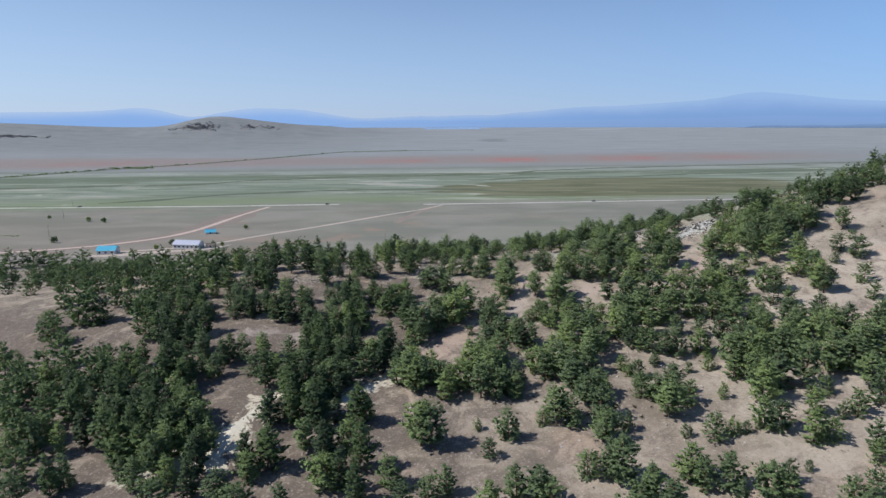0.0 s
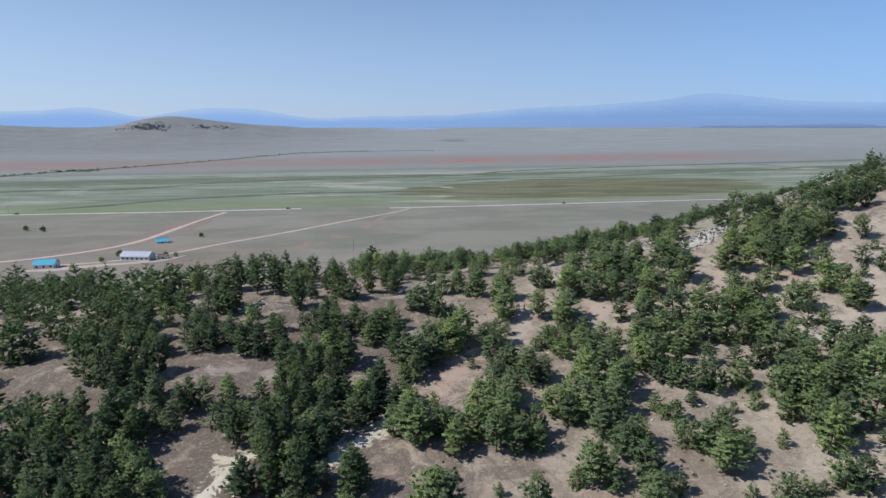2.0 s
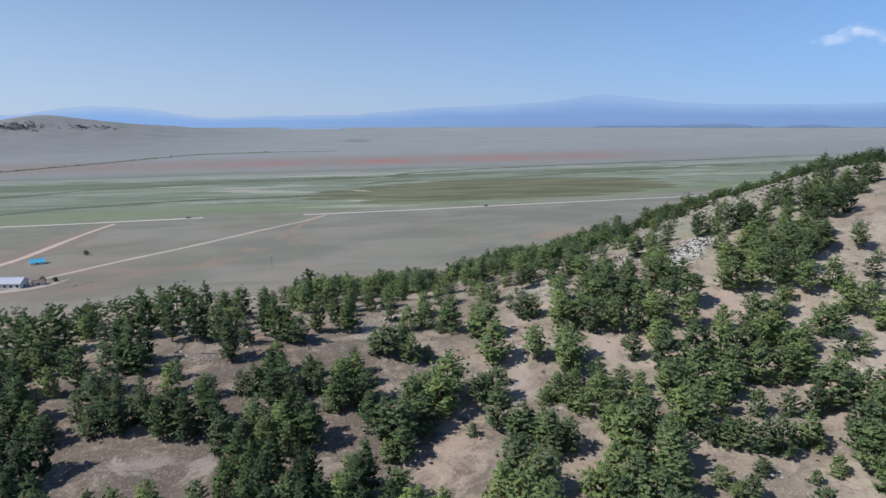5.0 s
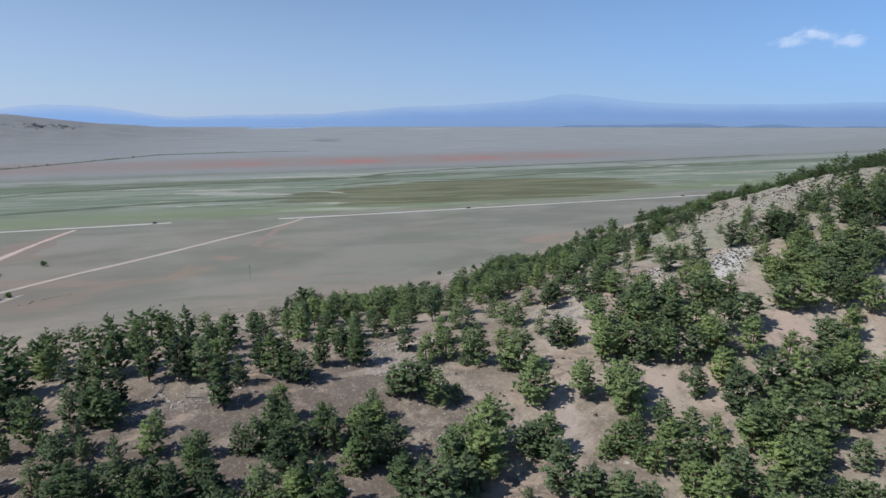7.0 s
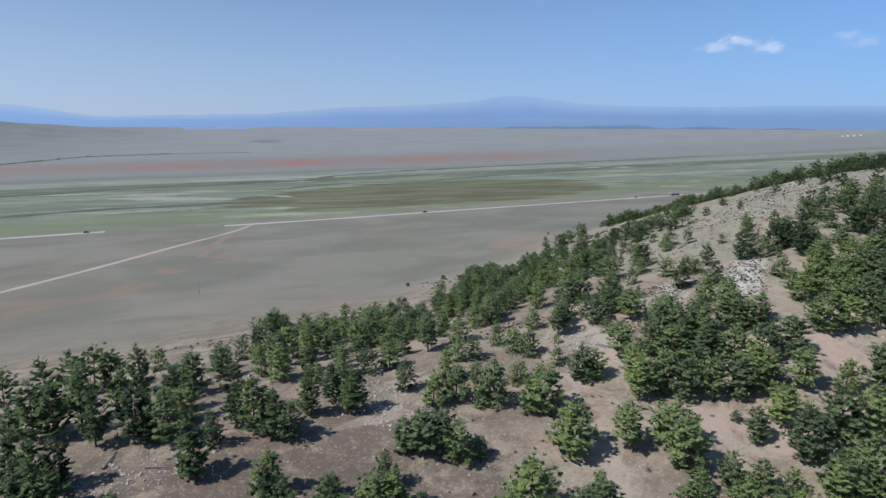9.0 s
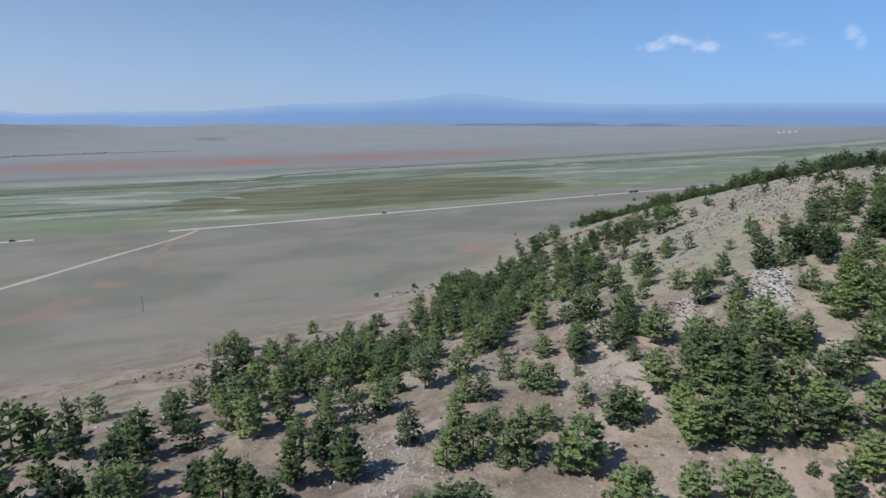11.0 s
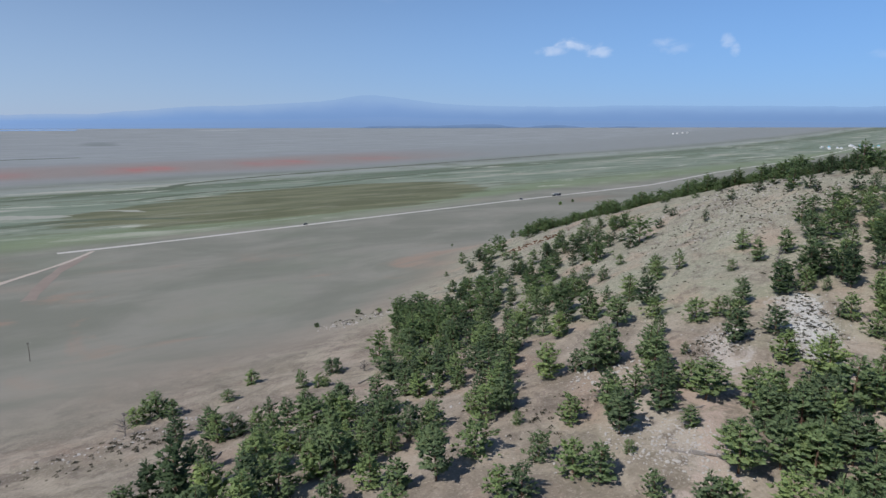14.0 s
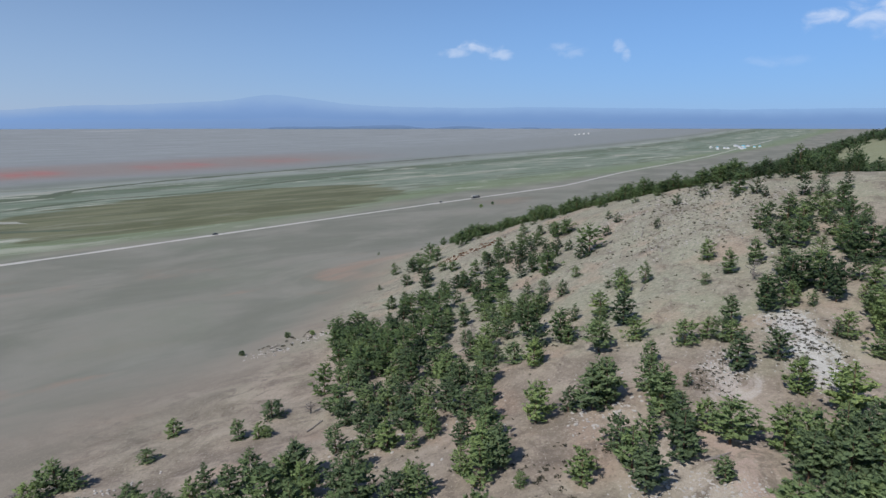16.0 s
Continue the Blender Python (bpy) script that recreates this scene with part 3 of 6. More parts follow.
for line, wide in (([(-150, 960), (-90, 945), (-40, 922), (0, 905)], 30.0), ([(-160, 995), (-100, 990), (-40, 992)], 16.0), ([(22, 936), (45, 930), (68, 898)], 15.0),
                   ([(-60, 1175), (80, 1180), (240, 1262)], 12.0)):
    ribbon("salt_flat", line, wide, M_SALT, "pale bare salt flat beside the stream", "salt flat", 0.10, 4.0, 0.35, 9)
ribbon("water_lake", [(-140, 4400), (0, 4430), (140, 4425), (270, 4400)], 120.0, M_WATER, "thin blue lake below the far mountains", "lake", 0.4, 20.0)


# ---------------------------------------------------------------- helpers for things
def part(name, data, mat, parent, label="", m=None):
    """One mesh under a thing or a part; data: a bmesh, or (verts, faces)."""
    me = bpy.data.meshes.new(name)
    if isinstance(data, tuple):
        me.from_pydata(data[0], [], data[1])
    else:
        data.to_mesh(me)
        data.free()
    me.materials.append(mat)
    ob = new(name, me)
    ob.parent = parent
    if m is not None:
        ob.matrix_basis = m
    return tagged(ob, label) if label else ob


def thing(name, label, category, m=None, group="", kind=""):
    ob = new(name)
    if m is not None:
        ob.matrix_basis = m
    return tagged(ob, label, category, group, kind)


def box(bm, cx, cy, cz, sx, sy, sz, bevel=0.0):
    r = bmesh.ops.create_cube(bm, size=1, matrix=Matrix.LocRotScale((cx, cy, cz), None, (sx, sy, sz)))
    if bevel:
        es = list({e for v in r["verts"] for e in v.link_edges})
        bmesh.ops.bevel(bm, geom=es, offset=bevel, segments=1, affect="EDGES")
    return bm


def tube(points, radii, sides=6, verts=None, faces=None):
    """A tapered, bent limb through the points."""
    verts, faces = ([] if verts is None else verts), ([] if faces is None else faces)
    base = len(verts)
    pts = [Vector(p) for p in points]
    for i, (p, r) in enumerate(zip(pts, radii)):
        d = (pts[min(i + 1, len(pts) - 1)] - pts[max(i - 1, 0)]).normalized()
        q = d.to_track_quat("Z", "Y")
        for s in range(sides):
            a = s * math.tau / sides
            verts.append(tuple(p + q @ Vector((r * math.cos(a), r * math.sin(a), 0))))
    for i in range(len(pts) - 1):
        for s in range(sides):
            o, n = base + i * sides, (s + 1) % sides
            faces.append((o + s, o + n, o + sides + n, o + sides + s))
    faces.append(tuple(base + (len(pts) - 1) * sides + s for s in range(sides)))
    return verts, faces


# ---------------------------------------------------------------- pines
def pine_shape(rng, width, low, ragged, whorls, arms, tufts, blades, taper=1.4, coarse=1.0):
    """A pine ten metres high: trunk and limbs, and rising boughs that fan out into tufts of needle sprays."""
    H = 10.0
    lean = Vector((rng.uniform(-0.5, 0.5), rng.uniform(-0.5, 0.5), 0))
    axis = lambda z: lean * (z / H) ** 2
    tv, tf = tube([axis(z) + Vector((0, 0, z - 0.5)) for z in (0, 0.9, 3, 5.5, 8, 10.0)], [0.24, 0.18, 0.15, 0.11, 0.065, 0.02], 6)
    cv, cf, cn = [], [], []

    def face(tri, outward):
        """One spray, wound and shaded to face out of the crown."""
        n = (tri[1] - tri[0]).cross(tri[2] - tri[0]).normalized()
        if n.dot(outward) < 0:
            tri, n = [tri[1], tri[0], tri[2]], -n
        o = len(cv)
        cv.extend(tuple(q) for q in tri)
        cf.append((o, o + 1, o + 2))
        cn.extend([tuple((n * 0.75 + outward * 0.75 + Vector((0, 0, 0.25))).normalized())] * 3)

    def tuft(c, way, size, n):
        """The end of a bough: a small ragged pad of twigs, bristling with needle sprays."""
        outward = (c - axis(c.z) - Vector((0, 0, max(1.0, c.z * 0.86 - 0.6)))).normalized()
        out = Vector((way.x, way.y, 0)).normalized()
        side = Vector((-out.y, out.x, 0))
        tilt = rng.gauss(0.1, 0.3)
        rim = [c + (d * k + Vector((0, 0, lift))) * size * rng.uniform(0.7, 1.3) for d, k, lift in ((out, 1.25, 0.15 + tilt), (side, 0.95, rng.gauss(0, 0.2)), (-out, 0.8, -0.2 - tilt), (-side, 0.95, rng.gauss(0, 0.2)))]
        peak = c + Vector((rng.gauss(0, 0.2), rng.gauss(0, 0.2), rng.uniform(0.35, 0.75))) * size
        for i in range(4):
            face([rim[i], rim[(i + 1) % 4], peak], outward)
        for _ in range(n):
            h = rng.uniform(0, math.tau)
            w2 = Vector((math.cos(h), math.sin(h), 0))
            d = (w2 * 0.7 + out * 0.45 + Vector((rng.gauss(0, 0.3), rng.gauss(0, 0.3), rng.gauss(0.55, 0.35)))).normalized()
            e = d.cross(Vector((rng.gauss(0, 1), rng.gauss(0, 1), rng.gauss(0, 1)))).normalized() * size * rng.uniform(0.12, 0.21)
            p = c + w2 * size * rng.uniform(0.2, 0.8) + Vector((0, 0, rng.uniform(-0.1, 0.3) * size))
            face([p - e, p + e, p + d * size * rng.uniform(0.85, 1.6)], outward)

    turn, lop = rng.uniform(0, 6), rng.uniform(0, math.tau)
    bulge = [rng.uniform(-1, 1) for _ in range(6)]
    for w in range(whorls):
        u = max(0.0, (w + rng.uniform(-0.4, 0.4)) / whorls)
        z = H * (low + (0.93 - low) * u)
        turn += 2.39996
        for j in range(arms if u < 0.8 else arms - 1):
            a = turn + j * math.tau / arms + rng.gauss(0, 0.35)
            shape = min(1.0, 0.60 + u * 2.0) * (1 - u ** (1.25 * taper)) ** 0.72 + 0.06
            lump = 1 + 0.16 * math.cos(a - lop) + 0.13 * bulge[int(u * 5.9)] * math.cos(2 * a + 3 * bulge[w % 6])
            r = 0.95 * width * shape * rng.uniform(1 - ragged, 1 + ragged * 0.6) * lump
            out = Vector((math.cos(a), math.sin(a), 0))
            side = Vector((-out.y, out.x, 0))
            rise = 0.02 + 0.55 * u ** 1.3 + rng.gauss(0, 0.13)
            p0 = axis(z) + Vector((0, 0, z - 0.5 + rng.gauss(0, 0.2)))
            p1 = p0 + out * r * 0.55 + Vector((0, 0, r * rise * 0.35))
            p2 = p0 + out * r + Vector((0, 0, r * (rise + 0.16)))
            if j == 0 and u < 0.75:
                tube([p0, p1, p2], [0.06, 0.04, 0.012], 3, tv, tf)
            n = max(1, min(tufts, int(round(r * 1.75 / coarse + 0.9))))
            for c in range(n):
                f = (0.30 + 0.72 * (c + rng.uniform(0.2, 0.9)) / n) if n > 1 else 0.7
                q = p0.lerp(p1, f / 0.55) if f < 0.55 else p1.lerp(p2, (f - 0.55) / 0.45)
                swing = rng.gauss(0, 0.24)
                q = q + side * swing * r * f + Vector((0, 0, rng.gauss(0.05, 0.16)))
                size = (0.30 + 0.05 * r) * rng.uniform(0.75, 1.25) * coarse
                tuft(q, (out * 0.75 + side * swing + Vector((0, 0, 0.45))).normalized(), size, blades)
    for k in range(3):
        tuft(axis(H) + Vector((rng.gauss(0, 0.08), rng.gauss(0, 0.08), H - 1.5 + 0.45 * k)), Vector((0, 0, 1)), 0.6 * coarse, blades)
    return (tv, tf), (cv, cf), cn


def pine(name, label, rng, width, low, ragged, whorls, mat, taper=1.4, arms=5, tufts=6, blades=5, coarse=1.0):
    tree = thing(name, label, "tree")
    trunk, crown, normals = pine_shape(rng, width, low, ragged, whorls, arms, tufts, blades, taper, coarse)
    part("trunk", trunk, M_BARK, tree)
    ob = part("crown", crown, mat, tree)
    ob.data.polygons.foreach_set("use_smooth", [True] * len(ob.data.polygons))
    ob.data.normals_split_custom_set_from_vertices(normals)
    return tree


rng = random.Random(11)
FULL = "full-grown dark green pine with ragged rising boughs on the hillside"
HALF = "half-grown bushy green pine on stony ground"
SMALL = "small young pine growing on open slope"
# each kind as finely needled trees for the near slope and coarser ones, shade painted into their needle colour, for the
# far slope; the first three full-grown ones are the narrow pines, darkened alike
MATURE = [pine("pine_tree", FULL, rng, w, low, 0.32, 14, M_SHADED if w < 3.2 else M_NEEDLES, tp)
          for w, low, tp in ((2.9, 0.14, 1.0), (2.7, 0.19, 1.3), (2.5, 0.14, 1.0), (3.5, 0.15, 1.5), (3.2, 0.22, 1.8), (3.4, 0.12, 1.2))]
MATURE_FAR = [pine("pine_tree", FULL, rng, w, low, 0.32, 10, M_SHADED, tp, 5, 4, 4, 1.3)
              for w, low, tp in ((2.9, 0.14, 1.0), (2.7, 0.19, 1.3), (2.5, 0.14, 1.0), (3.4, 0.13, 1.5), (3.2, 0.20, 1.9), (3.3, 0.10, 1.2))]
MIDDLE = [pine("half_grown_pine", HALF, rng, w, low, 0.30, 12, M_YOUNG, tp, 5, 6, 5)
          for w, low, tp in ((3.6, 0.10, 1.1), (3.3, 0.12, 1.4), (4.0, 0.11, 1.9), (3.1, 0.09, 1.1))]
MIDDLE_FAR = [pine("half_grown_pine", HALF, rng, w, low, 0.30, 9, M_SHADED, tp, 5, 4, 4, 1.3)
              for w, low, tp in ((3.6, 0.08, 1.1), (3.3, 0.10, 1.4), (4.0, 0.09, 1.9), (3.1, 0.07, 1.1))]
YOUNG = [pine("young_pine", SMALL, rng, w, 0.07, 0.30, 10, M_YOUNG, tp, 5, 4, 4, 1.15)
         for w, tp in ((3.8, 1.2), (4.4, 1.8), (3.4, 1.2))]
YOUNG_FAR = [pine("young_pine", SMALL, rng, w, 0.06, 0.30, 8, M_SHADED, tp, 4, 3, 3, 1.5)
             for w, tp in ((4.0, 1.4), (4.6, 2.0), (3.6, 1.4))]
FAR_SHAPES = [pine_shape(rng, w, low, 0.30, 8, 4, 3, 2, tp, 1.6)[:2] for w, low, tp in ((3.7, 0.06, 1.3), (3.3, 0.10, 1.6), (4.2, 0.08, 2.1), (3.7, 0.05, 1.4), (4.0, 0.12, 2.3))]
FARTHEST = [pine_shape(rng, w, 0.05, 0.3, 6, 4, 2, 1, tp, 2.2)[:2] for w, tp in ((3.6, 1.3), (3.3, 1.6), (4.2, 2.1), (3.8, 1.5))]

# places and heights of the pines, stand by stand: (x, y, height)
STANDS = {}
STANDS[1] = [(-84.5, 104, 8), (-79.5, 108.5, 8.5), (-78, 110.5, 8), (-89, 113, 8.5), (-68, 113.5, 5), (-70.5, 117, 9), (-72.5, 120, 10.5), (-96, 120,
    7.5), (-90, 121, 10), (-75.5, 123, 11.5), (-69.5, 123, 11), (-86.5, 123.5, 7.5), (-81.5, 124.5, 10), (-96, 125.5, 9.5), (-76.5, 126.5, 8.5), (-68,
    127.5, 11.5), (-72.5, 128, 10), (-92, 128, 7.5), (-70.5, 131.5, 9.5), (-77.5, 132.5, 8), (-81.5, 133, 8), (-102.5, 133, 9.5), (-89.5, 134, 9.5)]
STANDS[2] = [(-74, 134, 9.5), (-96.5, 134.5, 9.5), (-79, 136.5, 10.5), (-71, 136.5, 9.5), (-86.5, 137, 8), (-108, 137.5, 9), (-82.5, 139, 9.5), (-91,
    139, 11), (-74, 140.5, 10), (-111.5, 141, 9.5), (-67.5, 141.5, 8), (-94.5, 142.5, 10), (-80, 142.5, 8.5), (-89.5, 144, 8.5), (-100.5, 144, 7),
    (-111, 145, 8.5), (-84, 146, 8.5), (-68.5, 146, 9), (-107, 146, 9.5), (-73.5, 147, 11.5), (-78, 147.5, 8.5), (-98, 148.5, 9), (-87.5, 148.5, 9),
    (-68, 150, 9.5)]
STANDS[3] = [(-102, 151, 8.5), (-92, 152.5, 9.5), (-107, 152.5, 8), (-113.5, 153, 9), (-93, 156, 8), (-97, 156, 10.5), (-104, 157, 10), (-123.5, 160,
    10), (-112, 160, 9), (-90.5, 161, 8), (-96, 162, 8.5), (-123, 165.5, 7), (-111, 168.5, 10.5), (-131, 171.5, 8.5), (-93.5, 180.5, 10.5), (-124.5,
    185, 9), (-89.5, 187.5, 10.5), (-132, 190.5, 6.5), (-99, 191, 11), (-93, 193.5, 10), (-131.5, 195.5, 7.5), (-100, 197, 9.5), (-120, 198.5, 13.5)]
STANDS[4] = [(-74.5, 152.5, 12), (-83, 153, 9), (-72.5, 155.5, 10), (-67, 156.5, 6), (-87, 156.5, 10.5), (-77.5, 158, 7), (-74.5, 160, 7.5), (-69,
    162.5, 9), (-86, 163, 8.5), (-75, 167.5, 10), (-71, 168, 9), (-80, 169, 10), (-84, 173.5, 10), (-76, 176, 9), (-88, 176.5, 10), (-82, 178, 9.5),
    (-74, 179, 10.5), (-78.5, 181.5, 9.5), (-87, 182, 10.5), (-84, 186.5, 10), (-76.5, 190, 7), (-69, 191, 7), (-80.5, 193.5, 9), (-85.5, 195.5,
    10.5)]
STANDS[5] = [(-31.5, 100.5, 7.5), (-40, 101, 7.5), (-56, 102, 7.5), (-45.5, 104.5, 8), (-51.5, 106.5, 9), (-24.5, 108, 8), (-56.5, 109.5, 8), (-63.5,
    109.5, 7.5), (-41.5, 112, 7), (-52, 113, 10.5), (-61, 114, 11), (-64, 116.5, 7), (-53.5, 118, 8.5), (-27, 118.5, 8.5), (-66.5, 119, 9), (-61,
    119.5, 9), (-40.5, 121, 5), (-57.5, 121, 8), (-31.5, 121, 7.5), (-52.5, 122, 7.5), (-61, 124, 11), (-56.5, 124.5, 9), (-64, 125, 9)]
STANDS[6] = [(-57.5, 129, 8), (-36.5, 129.5, 9), (-41.5, 130, 9), (-61.5, 131.5, 9.5), (-65.5, 131.5, 10.5), (-39, 131.5, 6.5), (-26.5, 132, 6), (-32,
    133, 10.5), (-30.5, 134, 10.5), (-37, 134.5, 11.5), (-61, 135, 9), (-64, 136, 9.5), (-33, 136.5, 7.5), (-39.5, 140, 9.5), (-28, 140.5, 7.5),
    (-31.5, 141, 9), (-36, 141, 11.5), (-40.5, 144, 11.5), (-36, 144.5, 7.5), (-30, 145, 9), (-26.5, 147, 7), (-39.5, 148, 9.5), (-33.5, 149.5, 9),
    (-22.5, 151, 7.5)]
STANDS[7] = [(-28.5, 151, 9), (-45.5, 152, 7), (-38, 152, 7.5), (-47, 153.5, 7), (-63, 154, 7), (-52.5, 154.5, 6), (-38.5, 155, 8.5), (-32.5, 155,
    8.5), (-27.5, 156, 8.5), (-24, 157, 8.5), (-30, 158, 8.5), (-36.5, 159, 9.5), (-62, 159.5, 8.5), (-58, 161.5, 8), (-51.5, 161.5, 6.5), (-61, 162,
    8.5), (-34, 162, 10), (-44.5, 162.5, 6.5), (-52.5, 163.5, 7.5), (-36, 164, 11), (-26, 164.5, 8.5), (-40.5, 164.5, 9), (-32.5, 168.5, 8.5), (-39,
    171.5, 9.5)]
STANDS[8] = [(-30, 176, 7.5), (-38.5, 176.5, 8), (-25.5, 177.5, 10), (-34, 178.5, 7.5), (-42.5, 180, 7.5), (-31.5, 180.5, 8.5), (-27.5, 180.5, 11),
    (-30.5, 182.5, 9), (-36.5, 183.5, 9), (-49.5, 184.5, 10.5), (-44, 185, 10), (-54.5, 186.5, 10), (-63, 188.5, 9), (-52.5, 188.5, 9), (-58, 189.5,
    9), (-47, 190, 10.5), (-32.5, 190.5, 10.5), (-66, 191.5, 9), (-61.5, 192.5, 6.5), (-33.5, 195, 5.5), (-28.5, 195, 5.5), (-23.5, 196.5, 7), (-31,
    197, 7.5), (-25, 198.5, 9)]
STANDS[9] = [(-125.5, 199.5, 13.5), (-119.5, 214.5, 9), (-143.5, 221.5, 9), (-135.5, 223, 10.5), (-122.5, 228.5, 7), (-129, 230.5, 8.5), (-138.5,
    236.5, 8.5), (-119.5, 240.5, 8.5), (-145, 241.5, 13), (-161, 248.5, 9), (-136.5, 249, 9.5), (-131, 249, 11), (-175, 250.5, 8.5), (-153.5, 250.5,
    6.5), (-121, 255, 10.5), (-141.5, 257.5, 10.5), (-191, 259.5, 6.5), (-162.5, 260.5, 8.5), (-132.5, 263, 7.5), (-146.5, 264, 9.5), (-172.5, 264.5,
    9.5), (-135, 268.5, 9.5), (-154, 271.5, 9.5)]
STANDS[10] = [(-116.5, 199, 10), (-90.5, 200, 9), (-102, 201.5, 9.5), (-94.5, 203.5, 8), (-104, 207, 7.5), (-110.5, 209, 9.5), (-113, 209.5, 6), (-96,
    213.5, 8), (-104, 213.5, 11), (-104, 220, 10.5), (-98, 222.5, 9), (-93, 224.5, 7.5), (-104.5, 226, 10), (-115, 228, 10), (-110, 228.5, 9), (-97.5,
    229.5, 11), (-104.5, 234, 9.5), (-108.5, 236.5, 12), (-93, 238, 13), (-97, 240, 11.5), (-104, 250, 12), (-118.5, 254, 13.5), (-97.5, 260, 10.5),
    (-93, 272.5, 9)]
STANDS[11] = [(-215.5, 291.5, 7.5), (-219, 302.5, 8), (-212, 310, 9.5), (-201, 312.5, 6.5), (-228, 318.5, 6.5), (-237.5, 319, 8), (-204.5, 320, 9),
    (-214, 323.5, 8), (-202, 327.5, 9.5), (-244, 329, 8.5), (-202.5, 336, 7), (-249, 336, 9.5), (-217.5, 337.5, 13.5), (-236, 342, 7.5), (-210.5, 346,
    9), (-225.5, 347, 8), (-201, 347, 7), (-213.5, 355.5, 13), (-262.5, 363.5, 12), (-257.5, 367.5, 10), (-252.5, 370, 11), (-196, 371, 5), (-248,
    373, 10)]
STANDS[12] = [(-183.5, 276.5, 9.5), (-160, 279, 10), (-192.5, 280.5, 8), (-150.5, 282, 8), (-178.5, 284, 9.5), (-124, 284.5, 10), (-142, 287, 8),
    (-193.5, 291.5, 7), (-151.5, 292, 9), (-164, 294.5, 11), (-178.5, 295.5, 8.5), (-192.5, 300.5, 9), (-153.5, 305, 9), (-185, 308.5, 8), (-165.5,
    310, 7), (-167.5, 321, 7.5), (-177, 321, 11.5), (-158, 322, 11.5), (-189, 324, 8.5), (-181, 331, 8.5), (-168.5, 338, 9.5), (-178.5, 340.5, 7.5),
    (-189, 344.5, 7.5), (-179.5, 349, 12.5)]
STANDS[13] = [(-74, 198.5, 6.5), (-61, 200, 6.5), (-84.5, 200, 10.5), (-70, 200, 9.5), (-67.5, 205, 4.5), (-69.5, 207.5, 6.5), (-88, 208, 7.5),
    (-74.5, 208, 5.5), (-55.5, 209.5, 5.5), (-82.5, 209.5, 7.5), (-90.5, 212.5, 9), (-78, 213, 10.5), (-65, 215, 8), (-67, 216, 10), (-69, 216.5, 9),
    (-73.5, 220, 8), (-83, 220.5, 7), (-88.5, 221, 10.5), (-87, 226.5, 9)]
STANDS[14] = [(-49, 199, 4.5), (-38, 199, 7.5), (-35, 199.5, 8), (-47, 199.5, 5.5), (-40.5, 199.5, 6.5), (-55.5, 202, 8), (-32, 203, 7), (-34, 204,
    9)]
STANDS[15] = [(-89.5, 240.5, 10), (-80.5, 244, 6), (-86, 246.5, 8), (-88, 252.5, 10), (-90.5, 254.5, 8.5), (-87, 255.5, 7.5), (-89, 266, 9)]
STANDS[16] = [(-26, 253, 9), (-36, 254.5, 6.5), (-29.5, 258, 8), (-47, 259.5, 6.5), (-38, 263, 8), (-25, 265, 9), (-39, 273, 7), (-29.5, 275, 6),
    (-36.5, 280.5, 5.5), (-32.5, 283, 6.5), (-24.5, 283.5, 11.5), (-53.5, 285, 6.5), (-28.5, 286, 9)]
STANDS[17] = [(18, 98, 6.5), (16, 99.5, 8), (7, 100.5, 6), (-9.5, 100.5, 6.5), (12, 101.5, 7.5), (-4.5, 103, 6), (-18.5, 103, 9), (26, 106, 5.5),
    (-22, 106.5, 10), (-12, 107, 7), (8, 115, 4.5), (-4, 119, 10.5), (-6.5, 119.5, 10.5), (-21.5, 120, 7.5), (12.5, 121, 7.5), (26.5, 123, 7.5),
    (23.5, 125, 9.5), (6, 125.5, 3), (20.5, 126, 4), (-21.5, 129, 10.5), (-19.5, 131.5, 7.5), (16, 137, 7), (11.5, 137.5, 8)]
STANDS[18] = [(7.5, 138, 9.5), (-1, 138.5, 8), (13.5, 140.5, 7), (16.5, 141.5, 8), (3.5, 142, 8), (-8.5, 142.5, 9), (0, 142.5, 7), (-2, 144.5, 7),
    (-5, 145, 7), (24.5, 145, 7.5), (-11, 145, 10), (-13.5, 147, 8), (-7.5, 147, 7), (28, 147.5, 9.5), (9.5, 148, 7.5), (7.5, 148.5, 9.5), (23, 149,
    7.5), (-10, 151, 8.5), (5, 151, 9.5), (-4.5, 152.5, 6.5), (-18, 152.5, 8.5), (-13, 153, 8.5), (27, 153.5, 9), (12.5, 153.5, 10)]
STANDS[19] = [(57.5, 92, 7), (38, 94, 7), (55.5, 94, 8), (50, 94.5, 5), (33, 96, 6), (35.5, 97.5, 8.5), (60, 98.5, 5), (50, 99, 7.5), (46, 100, 6.5),
    (44.5, 103.5, 7.5), (32, 104, 10), (30, 105.5, 8), (54, 114, 6.5), (60, 114.5, 3), (58, 115, 3.5), (64, 115, 7.5), (49, 116.5, 3), (32.5, 118, 7),
    (37.5, 120, 5), (47.5, 124, 8.5), (33, 124.5, 8.5), (53, 127.5, 6.5), (61.5, 128.5, 4)]
STANDS[20] = [(51.5, 129.5, 7.5), (47.5, 130.5, 7), (35.5, 131.5, 6), (44.5, 132.5, 6), (32, 132.5, 7), (51, 132.5, 8), (35, 134.5, 7), (44.5, 137,
    3), (29.5, 138, 8.5), (46.5, 142, 5), (59, 142, 3), (64, 142.5, 4.5), (44.5, 143, 3.5), (30, 145, 8.5), (35, 145.5, 9.5), (43.5, 146.5, 4), (52,
    146.5, 3.5), (59, 150, 8), (65, 150, 7), (56, 151, 7), (37, 152, 10), (53.5, 153, 6.5), (51, 155, 6), (33.5, 155.5, 7.5)]
